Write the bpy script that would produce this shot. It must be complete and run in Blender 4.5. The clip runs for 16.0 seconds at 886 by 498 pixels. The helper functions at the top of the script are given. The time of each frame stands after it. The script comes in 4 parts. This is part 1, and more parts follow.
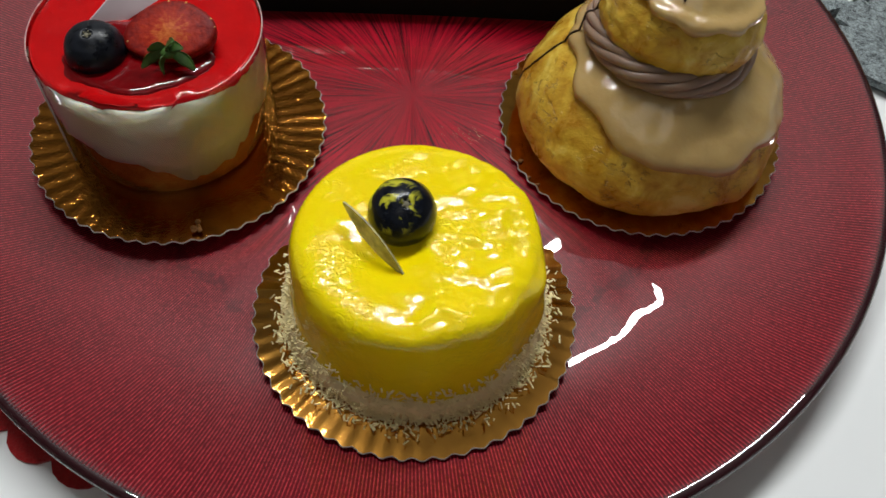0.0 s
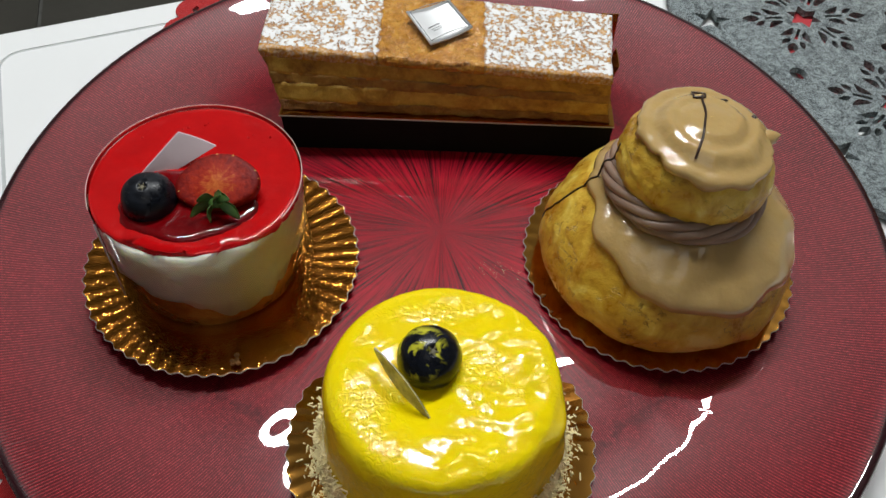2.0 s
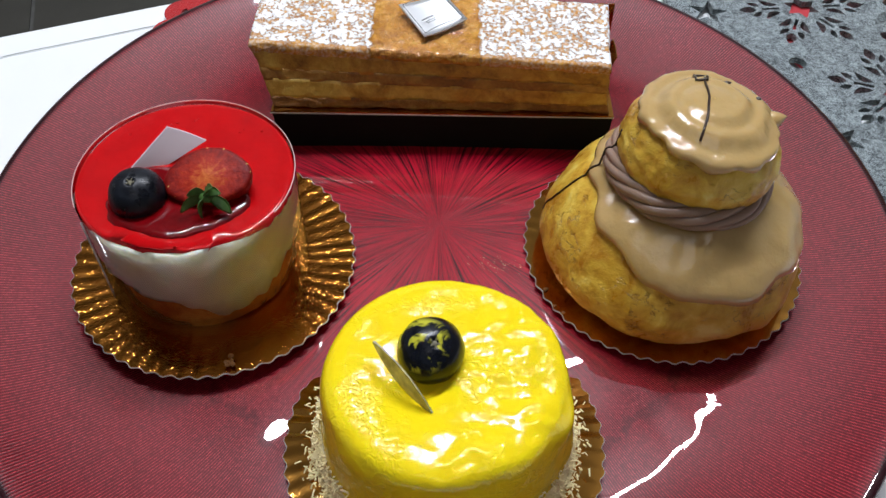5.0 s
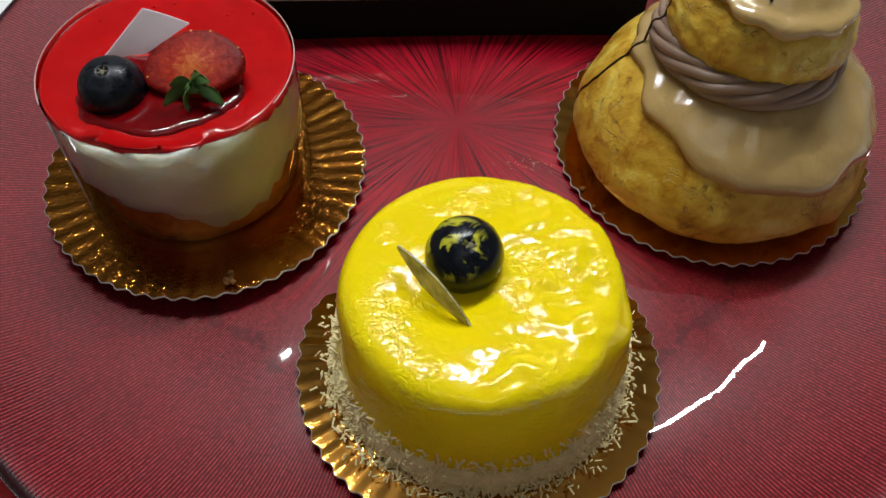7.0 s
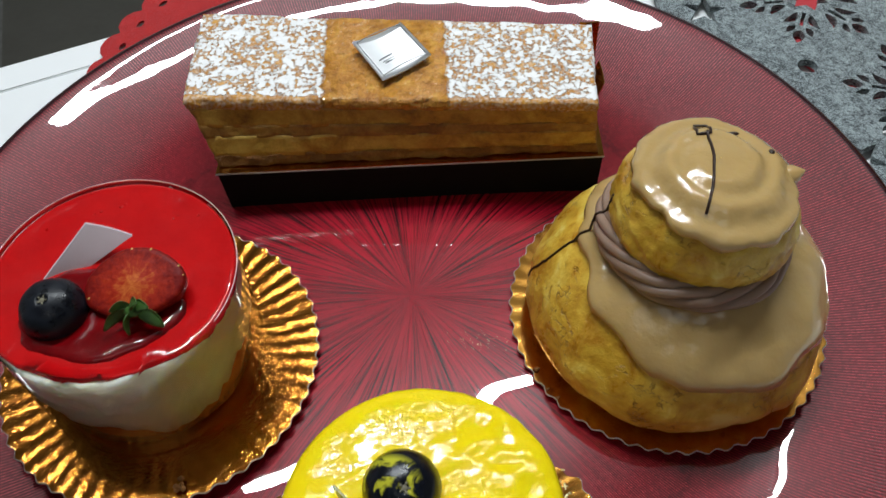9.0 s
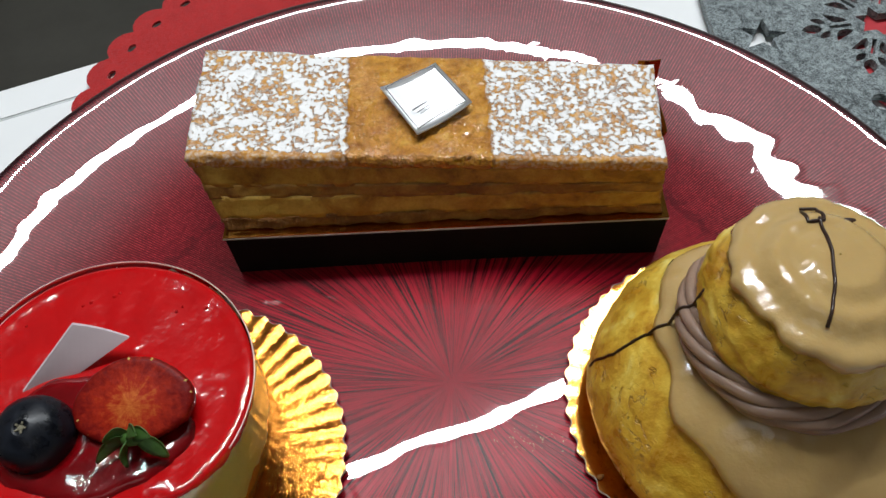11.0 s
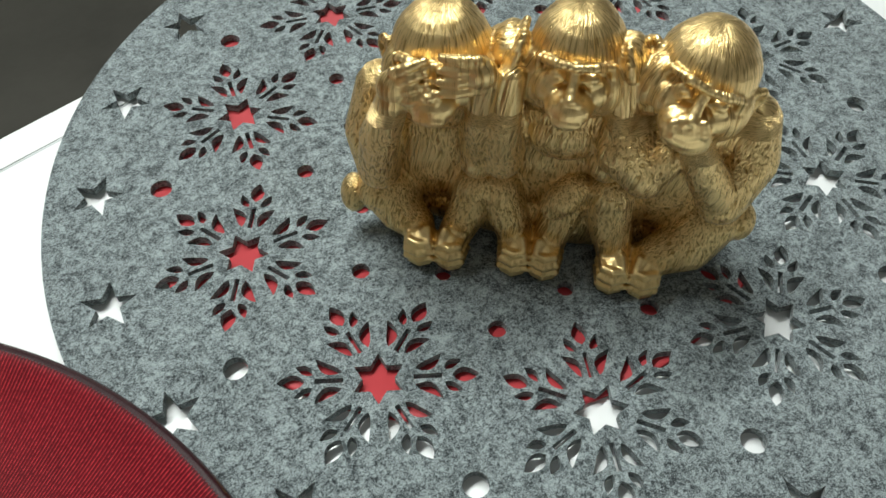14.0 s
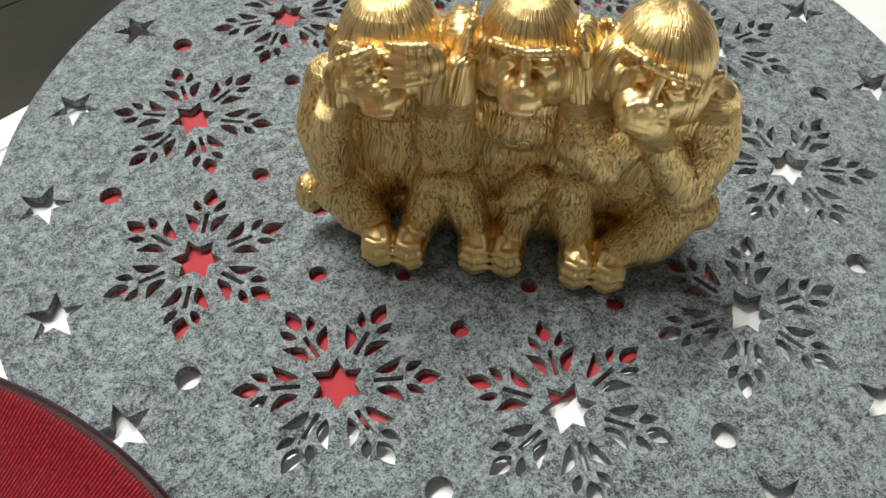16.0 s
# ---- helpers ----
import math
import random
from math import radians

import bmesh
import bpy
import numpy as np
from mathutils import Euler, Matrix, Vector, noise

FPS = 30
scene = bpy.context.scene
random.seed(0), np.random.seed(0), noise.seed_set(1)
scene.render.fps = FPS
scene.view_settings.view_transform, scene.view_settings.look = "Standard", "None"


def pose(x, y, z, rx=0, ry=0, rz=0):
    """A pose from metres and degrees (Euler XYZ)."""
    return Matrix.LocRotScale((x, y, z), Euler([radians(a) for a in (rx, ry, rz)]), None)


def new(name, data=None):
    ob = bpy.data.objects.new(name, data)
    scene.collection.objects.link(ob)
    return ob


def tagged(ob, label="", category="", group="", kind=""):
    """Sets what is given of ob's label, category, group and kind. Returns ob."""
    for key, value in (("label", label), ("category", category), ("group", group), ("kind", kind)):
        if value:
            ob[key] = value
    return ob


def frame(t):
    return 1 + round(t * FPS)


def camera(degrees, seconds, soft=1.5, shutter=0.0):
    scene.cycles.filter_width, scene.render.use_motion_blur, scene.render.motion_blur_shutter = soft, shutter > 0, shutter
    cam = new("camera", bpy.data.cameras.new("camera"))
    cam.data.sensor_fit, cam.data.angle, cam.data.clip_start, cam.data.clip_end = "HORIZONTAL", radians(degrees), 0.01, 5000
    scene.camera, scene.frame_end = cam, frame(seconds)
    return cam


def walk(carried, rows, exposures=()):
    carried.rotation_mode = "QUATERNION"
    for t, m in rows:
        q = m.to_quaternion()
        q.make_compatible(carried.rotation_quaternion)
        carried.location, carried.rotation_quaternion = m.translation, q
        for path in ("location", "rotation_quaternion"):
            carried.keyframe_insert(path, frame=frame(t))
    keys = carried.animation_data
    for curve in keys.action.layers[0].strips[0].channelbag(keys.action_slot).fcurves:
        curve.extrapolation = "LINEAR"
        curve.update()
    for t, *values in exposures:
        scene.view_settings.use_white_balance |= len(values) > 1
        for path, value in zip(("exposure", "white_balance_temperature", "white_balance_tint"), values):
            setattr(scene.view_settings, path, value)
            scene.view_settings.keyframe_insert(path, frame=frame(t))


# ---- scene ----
cam = camera(55.30, 16.0, shutter=0.3)
# seconds, place in metres, turn in degrees
ROWS = [
    (0.0, 0.00224, -0.21067, 0.23631, 32.802, -2.467, 0.256),
    (0.5, -0.00187, -0.20463, 0.23608, 33.109, -1.989, 2.073),
    (1.0, 0.00137, -0.20348, 0.24134, 34.220, -1.709, 2.262),
    (1.5, 0.00059, -0.20195, 0.25229, 35.811, -1.460, 2.110),
    (2.0, 0.00228, -0.20369, 0.25886, 38.100, -1.123, 1.752),
    (2.5, 0.00236, -0.20420, 0.25970, 38.865, -0.942, 1.518),
    (3.0, 0.00192, -0.20387, 0.25782, 38.929, -0.893, 1.404),
    (5.5, 0.00100, -0.20463, 0.23879, 39.260, -0.408, 0.066),
    (6.0, -0.00235, -0.19862, 0.21580, 36.801, -0.214, -0.596),
    (6.5, -0.00691, -0.19410, 0.20675, 34.690, -0.203, -0.866),
    (7.0, -0.00873, -0.19161, 0.21531, 34.645, -0.057, -1.161),
    (7.5, -0.00643, -0.18898, 0.22527, 34.882, 0.440, -0.980),
    (8.0, -0.00280, -0.18178, 0.23582, 35.466, 0.792, -1.287),
    (8.5, 0.00655, -0.16913, 0.24375, 36.038, 1.560, -1.516),
    (9.0, 0.01156, -0.15184, 0.24255, 36.242, 1.743, -2.049),
    (9.2, 0.01213, -0.14536, 0.24094, 36.228, 1.435, -2.508),
    (11.3, -0.00352, -0.10259, 0.22964, 34.695, 1.182, -2.533),
    (11.5, 0.00713, -0.10010, 0.22999, 35.101, 1.287, -2.954),
    (12.0, 0.05186, -0.08416, 0.23493, 35.103, 1.636, -5.661),
    (12.5, 0.09322, -0.06840, 0.24228, 35.097, 1.735, -9.798),
    (13.0, 0.14922, -0.04426, 0.24151, 34.938, 1.242, -15.816),
    (13.5, 0.16982, -0.03591, 0.24055, 35.659, 0.549, -19.588),
    (14.0, 0.17687, -0.03607, 0.23747, 36.620, 0.275, -21.148),
    (14.5, 0.17960, -0.03701, 0.23647, 37.196, 0.175, -21.987),
    (15.0, 0.17912, -0.03705, 0.23438, 37.265, 0.029, -22.379),
    (15.5, 0.18264, -0.03808, 0.23220, 37.518, -0.051, -22.868),
    (16.0, 0.18318, -0.03802, 0.22772, 37.677, 0.145, -23.214),
]
EXPOSURES = [(0.0, 0.03, 6500, 10), (2.5, 0.09, 6500, 10), (5.5, 0.36, 6000, 15), (6.1, 0.2, 6000, 15), (6.7, 0.05, 6500, 10), (7.5, 0.06, 6200, 8), (9.0, 0.06, 6150, 8),
             (11.5, 0.0, 6300, 10), (12.0, -0.56, 6300, 10), (12.5, -0.32, 6300, 10), (13.0, 0.15, 6500, 6), (13.6, 0.26, 6500, 3), (14.5, 0.38, 6700, 6), (16.0, 0.42, 6900, 11)]
walk(cam, [(t, pose(*row)) for t, *row in ROWS], EXPOSURES)

# ---- world and light ----
world = bpy.data.worlds.new("world")
scene.world = world
world.use_nodes = True
world.node_tree.nodes["Background"].inputs[0].default_value = (0.8, 0.87, 1.0, 1)
world.node_tree.nodes["Background"].inputs[1].default_value = 0.01

BAR = (0.043, 0.575, 1.42)        # the hanging tube lamp over the table; it shines down and up
for lamp_name, lamp_turn, lamp_dz, watts in (("tube_lamp_down", 0, -0.014, 22.0), ("tube_lamp_up", 180, 0.014, 2.7)):
    lamp = bpy.data.lights.new(lamp_name, "AREA")
    lamp.shape, lamp.size, lamp.size_y = "RECTANGLE", 1.12, 0.034
    lamp.energy, lamp.color = watts, (0.97, 1.0, 1.0)
    lamp_ob = new(lamp_name, lamp)
    lamp_ob.matrix_world = pose(BAR[0], BAR[1], BAR[2] + lamp_dz, lamp_turn, 0, 21)

FILL_PANEL = (-0.10, -0.95, 1.66)       # an unseen square ceiling lamp, added on the near side of the room as fill
lamp = bpy.data.lights.new("panel_lamp", "AREA")
lamp.shape, lamp.size = "SQUARE", 0.8
lamp.energy, lamp.color = 1.3, (1.0, 0.98, 0.94)
lamp_ob = new("panel_lamp", lamp)
lamp_ob.matrix_world = pose(FILL_PANEL[0], FILL_PANEL[1], FILL_PANEL[2] - 0.02, 0, 0, 21)


# ---- mesh helpers ----
def mesh_of(name, verts, faces, smooth=True):
    me = bpy.data.meshes.new(name)
    me.from_pydata([tuple(v) for v in verts], [], faces)
    me.validate()
    if smooth:
        me.polygons.foreach_set("use_smooth", [True] * len(me.polygons))
    me.update()
    return me


def part(name, geo, material, parent=None, label="", smooth=True):
    """One mesh object from (verts, faces) under a thing, or a thing of its own."""
    ob = new(name, mesh_of(name, geo[0], geo[1], smooth))
    if material:
        ob.data.materials.append(material)
    ob.parent = parent
    return tagged(ob, label)


def thing(name, m, label, category, group="", kind=""):
    ob = new(name)
    ob.empty_display_size = 0.01
    ob.matrix_world = m
    return tagged(ob, label, category, group, kind)


def join(*geos):
    verts, faces = [], []
    for g in geos:
        n = len(verts)
        verts += [tuple(v) for v in g[0]]
        faces += [tuple(i + n for i in f) for f in g[1]]
    return verts, faces


def moved(geo, m):
    return [m @ Vector(v) for v in geo[0]], geo[1]


def lathe(profile, segs=96, warp=None, close=False):
    """A turned body from (radius, z) rows; a zero radius makes a pole. warp(angle, row, r, z) gives a new (r, z)."""
    verts, faces, rings = [], [], []
    for k, (r, z) in enumerate(profile):
        if r <= 1e-6:
            rings.append([len(verts)])
            zz = warp(0.0, k, 0.0, z)[1] if warp else z
            verts.append((0, 0, zz))
            continue
        ring = []
        for i in range(segs):
            a = 2 * math.pi * i / segs
            rr, zz = warp(a, k, r, z) if warp else (r, z)
            ring.append(len(verts))
            verts.append((rr * math.cos(a), rr * math.sin(a), zz))
        rings.append(ring)
    pairs = list(zip(rings, rings[1:])) + ([(rings[-1], rings[0])] if close else [])
    for a, b in pairs:
        for i in range(segs):
            j = (i + 1) % segs
            if len(a) == 1 and len(b) == 1:
                continue
            if len(a) == 1:
                faces.append((a[0], b[j], b[i]))
            elif len(b) == 1:
                faces.append((a[i], a[j], b[0]))
            else:
                faces.append((a[i], a[j], b[j], b[i]))
    return verts, faces


def smooth_profile(points, n=8):
    """Catmull-Rom through (r, z) points."""
    p = [Vector((*q, 0)) for q in points]
    out = []
    for i in range(len(p) - 1):
        a, b, c, d = p[max(i - 1, 0)], p[i], p[i + 1], p[min(i + 2, len(p) - 1)]
        for k in range(n):
            t = k / n
            q = 0.5 * (2 * b + (c - a) * t + (2 * a - 5 * b + 4 * c - d) * t * t + (3 * b - a - 3 * c + d) * t ** 3)
            out.append((max(q.x, 0.0), q.y))
    out.append((p[-1].x, p[-1].y))
    return out


def tube(points, radius, segs=8, taper=None):
    """A round strand along points."""
    pts = [Vector(p) for p in points]
    verts, faces = [], []
    side = None
    for i, p in enumerate(pts):
        d = (pts[min(i + 1, len(pts) - 1)] - pts[max(i - 1, 0)]).normalized()
        if side is None:
            side = d.orthogonal().normalized()
        side = (side - d * side.dot(d)).normalized()
        up = d.cross(side)
        r = radius * (taper(i / (len(pts) - 1)) if taper else 1)
        for k in range(segs):
            a = 2 * math.pi * k / segs
            verts.append(p + (side * math.cos(a) + up * math.sin(a)) * r)
    for i in range(len(pts) - 1):
        for k in range(segs):
            j = (k + 1) % segs
            faces.append((i * segs + k, i * segs + j, (i + 1) * segs + j, (i + 1) * segs + k))
    n = len(pts)
    faces.append(tuple(range(segs - 1, -1, -1)))
    faces.append(tuple((n - 1) * segs + k for k in range(segs)))
    return verts, faces


def ball(c, r, segs=20, rows=12):
    """An ellipsoid; r is a number or three radii."""
    rx, ry, rz = (r, r, r) if isinstance(r, (int, float)) else r
    geo = lathe([(math.sin(math.pi * k / rows), -math.cos(math.pi * k / rows)) for k in range(rows + 1)], segs)
    return [(c[0] + v[0] * rx, c[1] + v[1] * ry, c[2] + v[2] * rz) for v in geo[0]], geo[1]


def box(x0, x1, y0, y1, z0, z1):
    v = [(x, y, z) for z in (z0, z1) for y in (y0, y1) for x in (x0, x1)]
    return v, [(0, 2, 3, 1), (4, 5, 7, 6), (0, 1, 5, 4), (2, 6, 7, 3), (0, 4, 6, 2), (1, 3, 7, 5)]


def n3(x, y, z=0.0, s=1.0):
    return noise.noise(Vector((x * s, y * s, z * s)))


def smoothstep(a, b, x):
    t = min(max((x - a) / (b - a), 0.0), 1.0)
    return t * t * (3 - 2 * t)


# ---- materials ----
class Nodes:
    """A short way to write node trees."""
    def __init__(self, name):
        self.mat = bpy.data.materials.new(name)
        self.mat.use_nodes = True
        self.tree = self.mat.node_tree
        self.bsdf = self.tree.nodes["Principled BSDF"]
        self.coord = self.tree.nodes.new("ShaderNodeTexCoord").outputs["Object"]

    def add(self, kind, ins=None, **props):
        n = self.tree.nodes.new("ShaderNode" + kind)
        for k, v in props.items():
            if k == "op":
                n.operation = v
            elif k == "data_type":
                n.data_type = v
            elif k == "feature":
                n.feature = v
            elif k == "dims":
                n.noise_dimensions = v
        for k, v in (ins or {}).items():
            self.put(n.inputs[k], v)
        return n

    def put(self, socket, v):
        if isinstance(v, bpy.types.NodeSocket):
            self.tree.links.new(v, socket)
        else:
            socket.default_value = v

    def set(self, **ins):
        for k, v in ins.items():
            self.put(self.bsdf.inputs[k.replace("_", " ")], v)
        return self

    def noise(self, scale, detail=4.0, rough=0.55, vec=None, distort=0.0):
        return self.add("TexNoise", {"Vector": vec or self.coord, "Scale": scale, "Detail": detail, "Roughness": rough, "Distortion": distort}).outputs["Fac"]

    def math(self, op, a, b=0.0, c=0.0):
        return self.add("Math", {0: a, 1: b, 2: c}, op=op).outputs[0]

    def ramp(self, fac, stops):
        n = self.tree.nodes.new("ShaderNodeValToRGB")
        e = n.color_ramp.elements
        while len(e) < len(stops):
            e.new(0.5)
        for el, (p, c) in zip(e, stops):
            el.position = p
            el.color = (*c, 1) if len(c) == 3 else c
        self.put(n.inputs[0], fac)
        return n.outputs[0]

    def step(self, fac, lo, hi):
        n = self.add("MapRange", {"Value": fac, "From Min": lo, "From Max": hi})
        return n.outputs[0]

    def mix(self, fac, a, b):
        n = self.tree.nodes.new("ShaderNodeMix")
        n.data_type = "RGBA"
        self.put(n.inputs[0], fac)
        for s, v in ((6, a), (7, b)):
            self.put(n.inputs[s], (*v, 1) if isinstance(v, tuple) and len(v) == 3 else v)
        return n.outputs[2]

    def bump(self, height, strength=0.5, dist=0.001, normal=None):
        ins = {"Height": height, "Strength": strength, "Distance": dist}
        if normal:
            ins["Normal"] = normal
        return self.add("Bump", ins).outputs[0]

    def xyz(self):
        return self.add("SeparateXYZ", {0: self.coord}).outputs


def simple(name, color, rough=0.5, metal=0.0, vary=0.15, scale=60, bump=0.0, **extra):
    n = Nodes(name)
    f = n.noise(scale)
    lo = tuple(c * (1 - vary) for c in color)
    hi = tuple(min(c * (1 + vary), 1) for c in color)
    n.set(Base_Color=n.ramp(f, [(0.3, lo), (0.7, hi)]), Roughness=rough, Metallic=metal, **extra)
    if bump:
        n.set(Normal=n.bump(n.noise(scale * 4), bump, 0.0006))
    return n.mat


def plate_material():
    n = Nodes("red_lacquered_glass")
    x, y, z = n.xyz()
    ang = n.math("ARCTAN2", y, x)
    rad = n.math("SQRT", n.math("ADD", n.math("MULTIPLY", x, x), n.math("MULTIPLY", y, y)))
    cx, sx = n.math("COSINE", ang), n.math("SINE", ang)

    def spokes(density, stretch):
        v = n.add("CombineXYZ", {0: n.math("MULTIPLY", cx, density), 1: n.math("MULTIPLY", sx, density), 2: n.math("MULTIPLY", rad, stretch)}).outputs[0]
        return n.noise(1.0, 3.0, 0.6, v)
    coarse, fine = spokes(52.0, 22.0), spokes(150.0, 34.0)
    streak = n.math("MULTIPLY", n.step(coarse, 0.36, 0.50), n.step(fine, 0.38, 0.52))
    fade = n.step(rad, 0.055, 0.105)
    streak = n.math("MAXIMUM", streak, n.math("MULTIPLY", fade, 0.85))
    rib = n.math("ADD", n.math("MULTIPLY", n.math("SINE", n.math("MULTIPLY", ang, 880.0)), 0.5), 0.5)
    rib_in = n.step(rad, 0.05, 0.09)
    blotch = n.noise(30, 5)
    red = n.mix(n.step(blotch, 0.3, 0.7), (0.085, 0.0010, 0.005), (0.150, 0.0018, 0.009))
    red = n.mix(n.step(rad, 0.100, 0.045), red, n.mix(n.step(blotch, 0.3, 0.7), (0.34, 0.0014, 0.013), (0.50, 0.0024, 0.022)))
    col = n.mix(streak, (0.045, 0.0006, 0.003), red)
    # The ribs' sparkle is put into the colour as pale pink-red lines.
    col = n.mix(n.math("MULTIPLY", n.math("MULTIPLY", n.math("POWER", rib, 5.0), rib_in), n.step(n.noise(900, 3), 0.25, 0.7)), col, (0.66, 0.045, 0.062))
    # Shadow and refraction blotches of the embossed well edge, painted as dark spots.
    wob = n.math("MULTIPLY", n.math("SUBTRACT", n.noise(1.0, 2, 0.5, n.add("CombineXYZ", {0: n.math("MULTIPLY", cx, 9.0), 1: n.math("MULTIPLY", sx, 9.0)}).outputs[0]), 0.5), 0.010)
    ring = n.step(n.math("ABSOLUTE", n.math("SUBTRACT", rad, n.math("ADD", 0.0995, wob))), 0.0026, 0.0014)
    ring = n.math("MULTIPLY", ring, n.step(n.noise(260, 2), 0.47, 0.52))
    col = n.mix(n.math("MULTIPLY", ring, 0.4), col, (0.03, 0.0006, 0.003))
    speck = n.step(n.noise(1900, 1), 0.68, 0.74)
    col = n.mix(n.math("MULTIPLY", speck, 0.5), col, (0.35, 0.02, 0.035))
    # The thick glass edge's dark look is put into the lip's colour.
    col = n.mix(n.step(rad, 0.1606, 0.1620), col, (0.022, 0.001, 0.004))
    base_n = n.bump(n.math("ADD", n.math("MULTIPLY", rib, rib_in), fine), 0.25, 0.0003)
    ripple = n.math("MULTIPLY", n.step(n.noise(38, 2.0, 0.5, distort=1.2), 0.56, 0.64), n.math("MULTIPLY", n.step(rad, 0.085, 0.105), n.step(rad, 0.15, 0.13)))
    wave = n.bump(n.math("ADD", n.noise(45, 1.0, 0.4), n.math("MULTIPLY", ripple, 0.09)), 0.10, 0.002)
    n.bsdf.inputs["Specular IOR Level"].default_value = 0.12
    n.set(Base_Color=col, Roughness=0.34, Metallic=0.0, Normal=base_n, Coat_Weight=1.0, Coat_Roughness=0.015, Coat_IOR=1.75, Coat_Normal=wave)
    return n.mat


def felt_material(name, dark, light):
    n = Nodes(name)
    big = n.noise(230, 6, 0.75, distort=0.5)
    hair = n.noise(950, 4, 0.85, distort=1.4)
    f = n.math("ADD", n.math("MULTIPLY", big, 0.33), n.math("MULTIPLY", hair, 0.67))
    n.set(Base_Color=n.ramp(f, [(0.44, dark), (0.57, light)]), Roughness=0.95, Sheen_Weight=0.3, Normal=n.bump(hair, 0.6, 0.0008))
    n.bsdf.inputs["Specular IOR Level"].default_value = 0.15
    return n.mat


def gold_foil(name, relief, lo=(0.46, 0.20, 0.030), hi=(0.60, 0.30, 0.060)):
    n = Nodes(name)
    crease = n.noise(620, 3, 0.5, distort=1.5)
    n.set(Base_Color=n.mix(n.noise(50), lo, hi), Metallic=1.0,
          Roughness=0.10, Normal=n.bump(crease, relief, 0.0006))
    return n.mat


def yellow_glaze():
    n = Nodes("yellow_mirror_glaze")
    f = n.noise(70, 4)
    n.set(Base_Color=n.mix(f, (0.97, 0.70, 0.0015), (0.98, 0.77, 0.003)), Roughness=0.07, Coat_Weight=0.0, Coat_Roughness=0.03, Specular_IOR_Level=0.45,
          Subsurface_Weight=0.15, Subsurface_Radius=(0.004, 0.003, 0.0006), Normal=n.bump(n.math("ADD", n.math("MULTIPLY", n.noise(170, 2, 0.5, distort=0.7), 0.7), n.math("MULTIPLY", n.noise(430, 1.5, 0.5, distort=1.2), n.step(n.noise(75, 2), 0.42, 0.62))), 0.36, 0.0013))
    n.bsdf.inputs["Subsurface Scale"].default_value = 1.0
    return n.mat


def blueberry_material(smear):
    n = Nodes("blueberry_skin_glazed" if smear else "blueberry_skin")
    bloom = n.noise(260, 5, 0.65)
    col = n.ramp(bloom, [(0.35, (0.003, 0.0032, 0.005)), (0.75, (0.010, 0.013, 0.021))])
    if smear:
        v = n.noise(110, 4, 0.6, distort=0.5)
        x, y, z = n.xyz()
        m = n.math("MULTIPLY", n.step(v, 0.50, 0.55), n.step(n.math("SUBTRACT", z, n.math("MULTIPLY", x, 0.5)), 0.0055, 0.0075))
        col = n.mix(m, col, (0.5, 0.48, 0.03))
    n.set(Base_Color=col, Roughness=n.step(bloom, 0.2, 1.1) if not smear else 0.22, Normal=n.bump(bloom, 0.25, 0.0005))
    n.bsdf.inputs["Specular IOR Level"].default_value = 0.3
    return n.mat


def jelly_material():
    n = Nodes("red_fruit_jelly")
    f = n.noise(130, 5)
    n.set(Base_Color=n.mix(f, (0.40, 0.002, 0.004), (0.64, 0.006, 0.007)), Roughness=0.1, Coat_Weight=0.2, Coat_Roughness=0.03,
          Subsurface_Weight=0.2, Subsurface_Radius=(0.004, 0.0006, 0.0006), Normal=n.bump(n.noise(130, 3), 0.24, 0.002))
    n.bsdf.inputs["Subsurface Scale"].default_value = 1.0
    return n.mat


def cream_material(name, lo, hi, rough=0.45, sss=0.2, depth=1.0):
    n = Nodes(name)
    n.set(Base_Color=n.mix(n.noise(120, 5), lo, hi), Roughness=rough, Subsurface_Weight=sss, Subsurface_Radius=(0.003, 0.002, 0.001),
          Normal=n.bump(n.noise(350, 4), 0.3 if sss < 0.4 else 0.8, 0.0008))
    n.bsdf.inputs["Subsurface Scale"].default_value = depth
    return n.mat


def crust_material(name, stops, scale=110, rough=0.5, bump=0.6):
    n = Nodes(name)
    big = n.noise(scale, 6, 0.6, distort=0.6)
    pore = n.noise(scale * 8, 4, 0.7)
    f = n.math("ADD", n.math("MULTIPLY", big, 0.75), n.math("MULTIPLY", pore, 0.25))
    n.set(Base_Color=n.ramp(f, stops), Roughness=rough, Normal=n.bump(n.math("ADD", n.noise(scale * 3, 5, 0.6), pore), bump, 0.0012))
    return n.mat


def choux_material():
    """Glossy baked crust: pale and orange patches with short dark cracks."""
    n = Nodes("choux_crust")
    patch = n.noise(85, 5, 0.6, distort=0.5)
    v = n.add("Mapping", {"Vector": n.coord, "Scale": (1.0, 1.0, 1.9)}).outputs[0]
    line = n.math("ABSOLUTE", n.math("SUBTRACT", n.noise(150, 3, 0.6, v, 0.6), 0.5))
    crack = n.math("MULTIPLY", n.step(line, 0.020, 0.004), n.step(n.noise(120, 2), 0.52, 0.62))
    col = n.ramp(patch, [(0.33, (0.44, 0.20, 0.016)), (0.45, (0.62, 0.36, 0.034)), (0.56, (0.74, 0.50, 0.066)), (0.68, (0.84, 0.68, 0.19))])
    col = n.mix(n.math("MULTIPLY", crack, 0.55), col, (0.14, 0.05, 0.008))
    h = n.math("SUBTRACT", n.math("ADD", n.noise(230, 4, 0.6), n.math("MULTIPLY", n.noise(700, 3), 0.3)), n.math("MULTIPLY", crack, 1.5))
    n.set(Base_Color=col, Roughness=n.step(patch, -0.1, 1.6), Normal=n.bump(h, 0.55, 0.0012))
    return n.mat


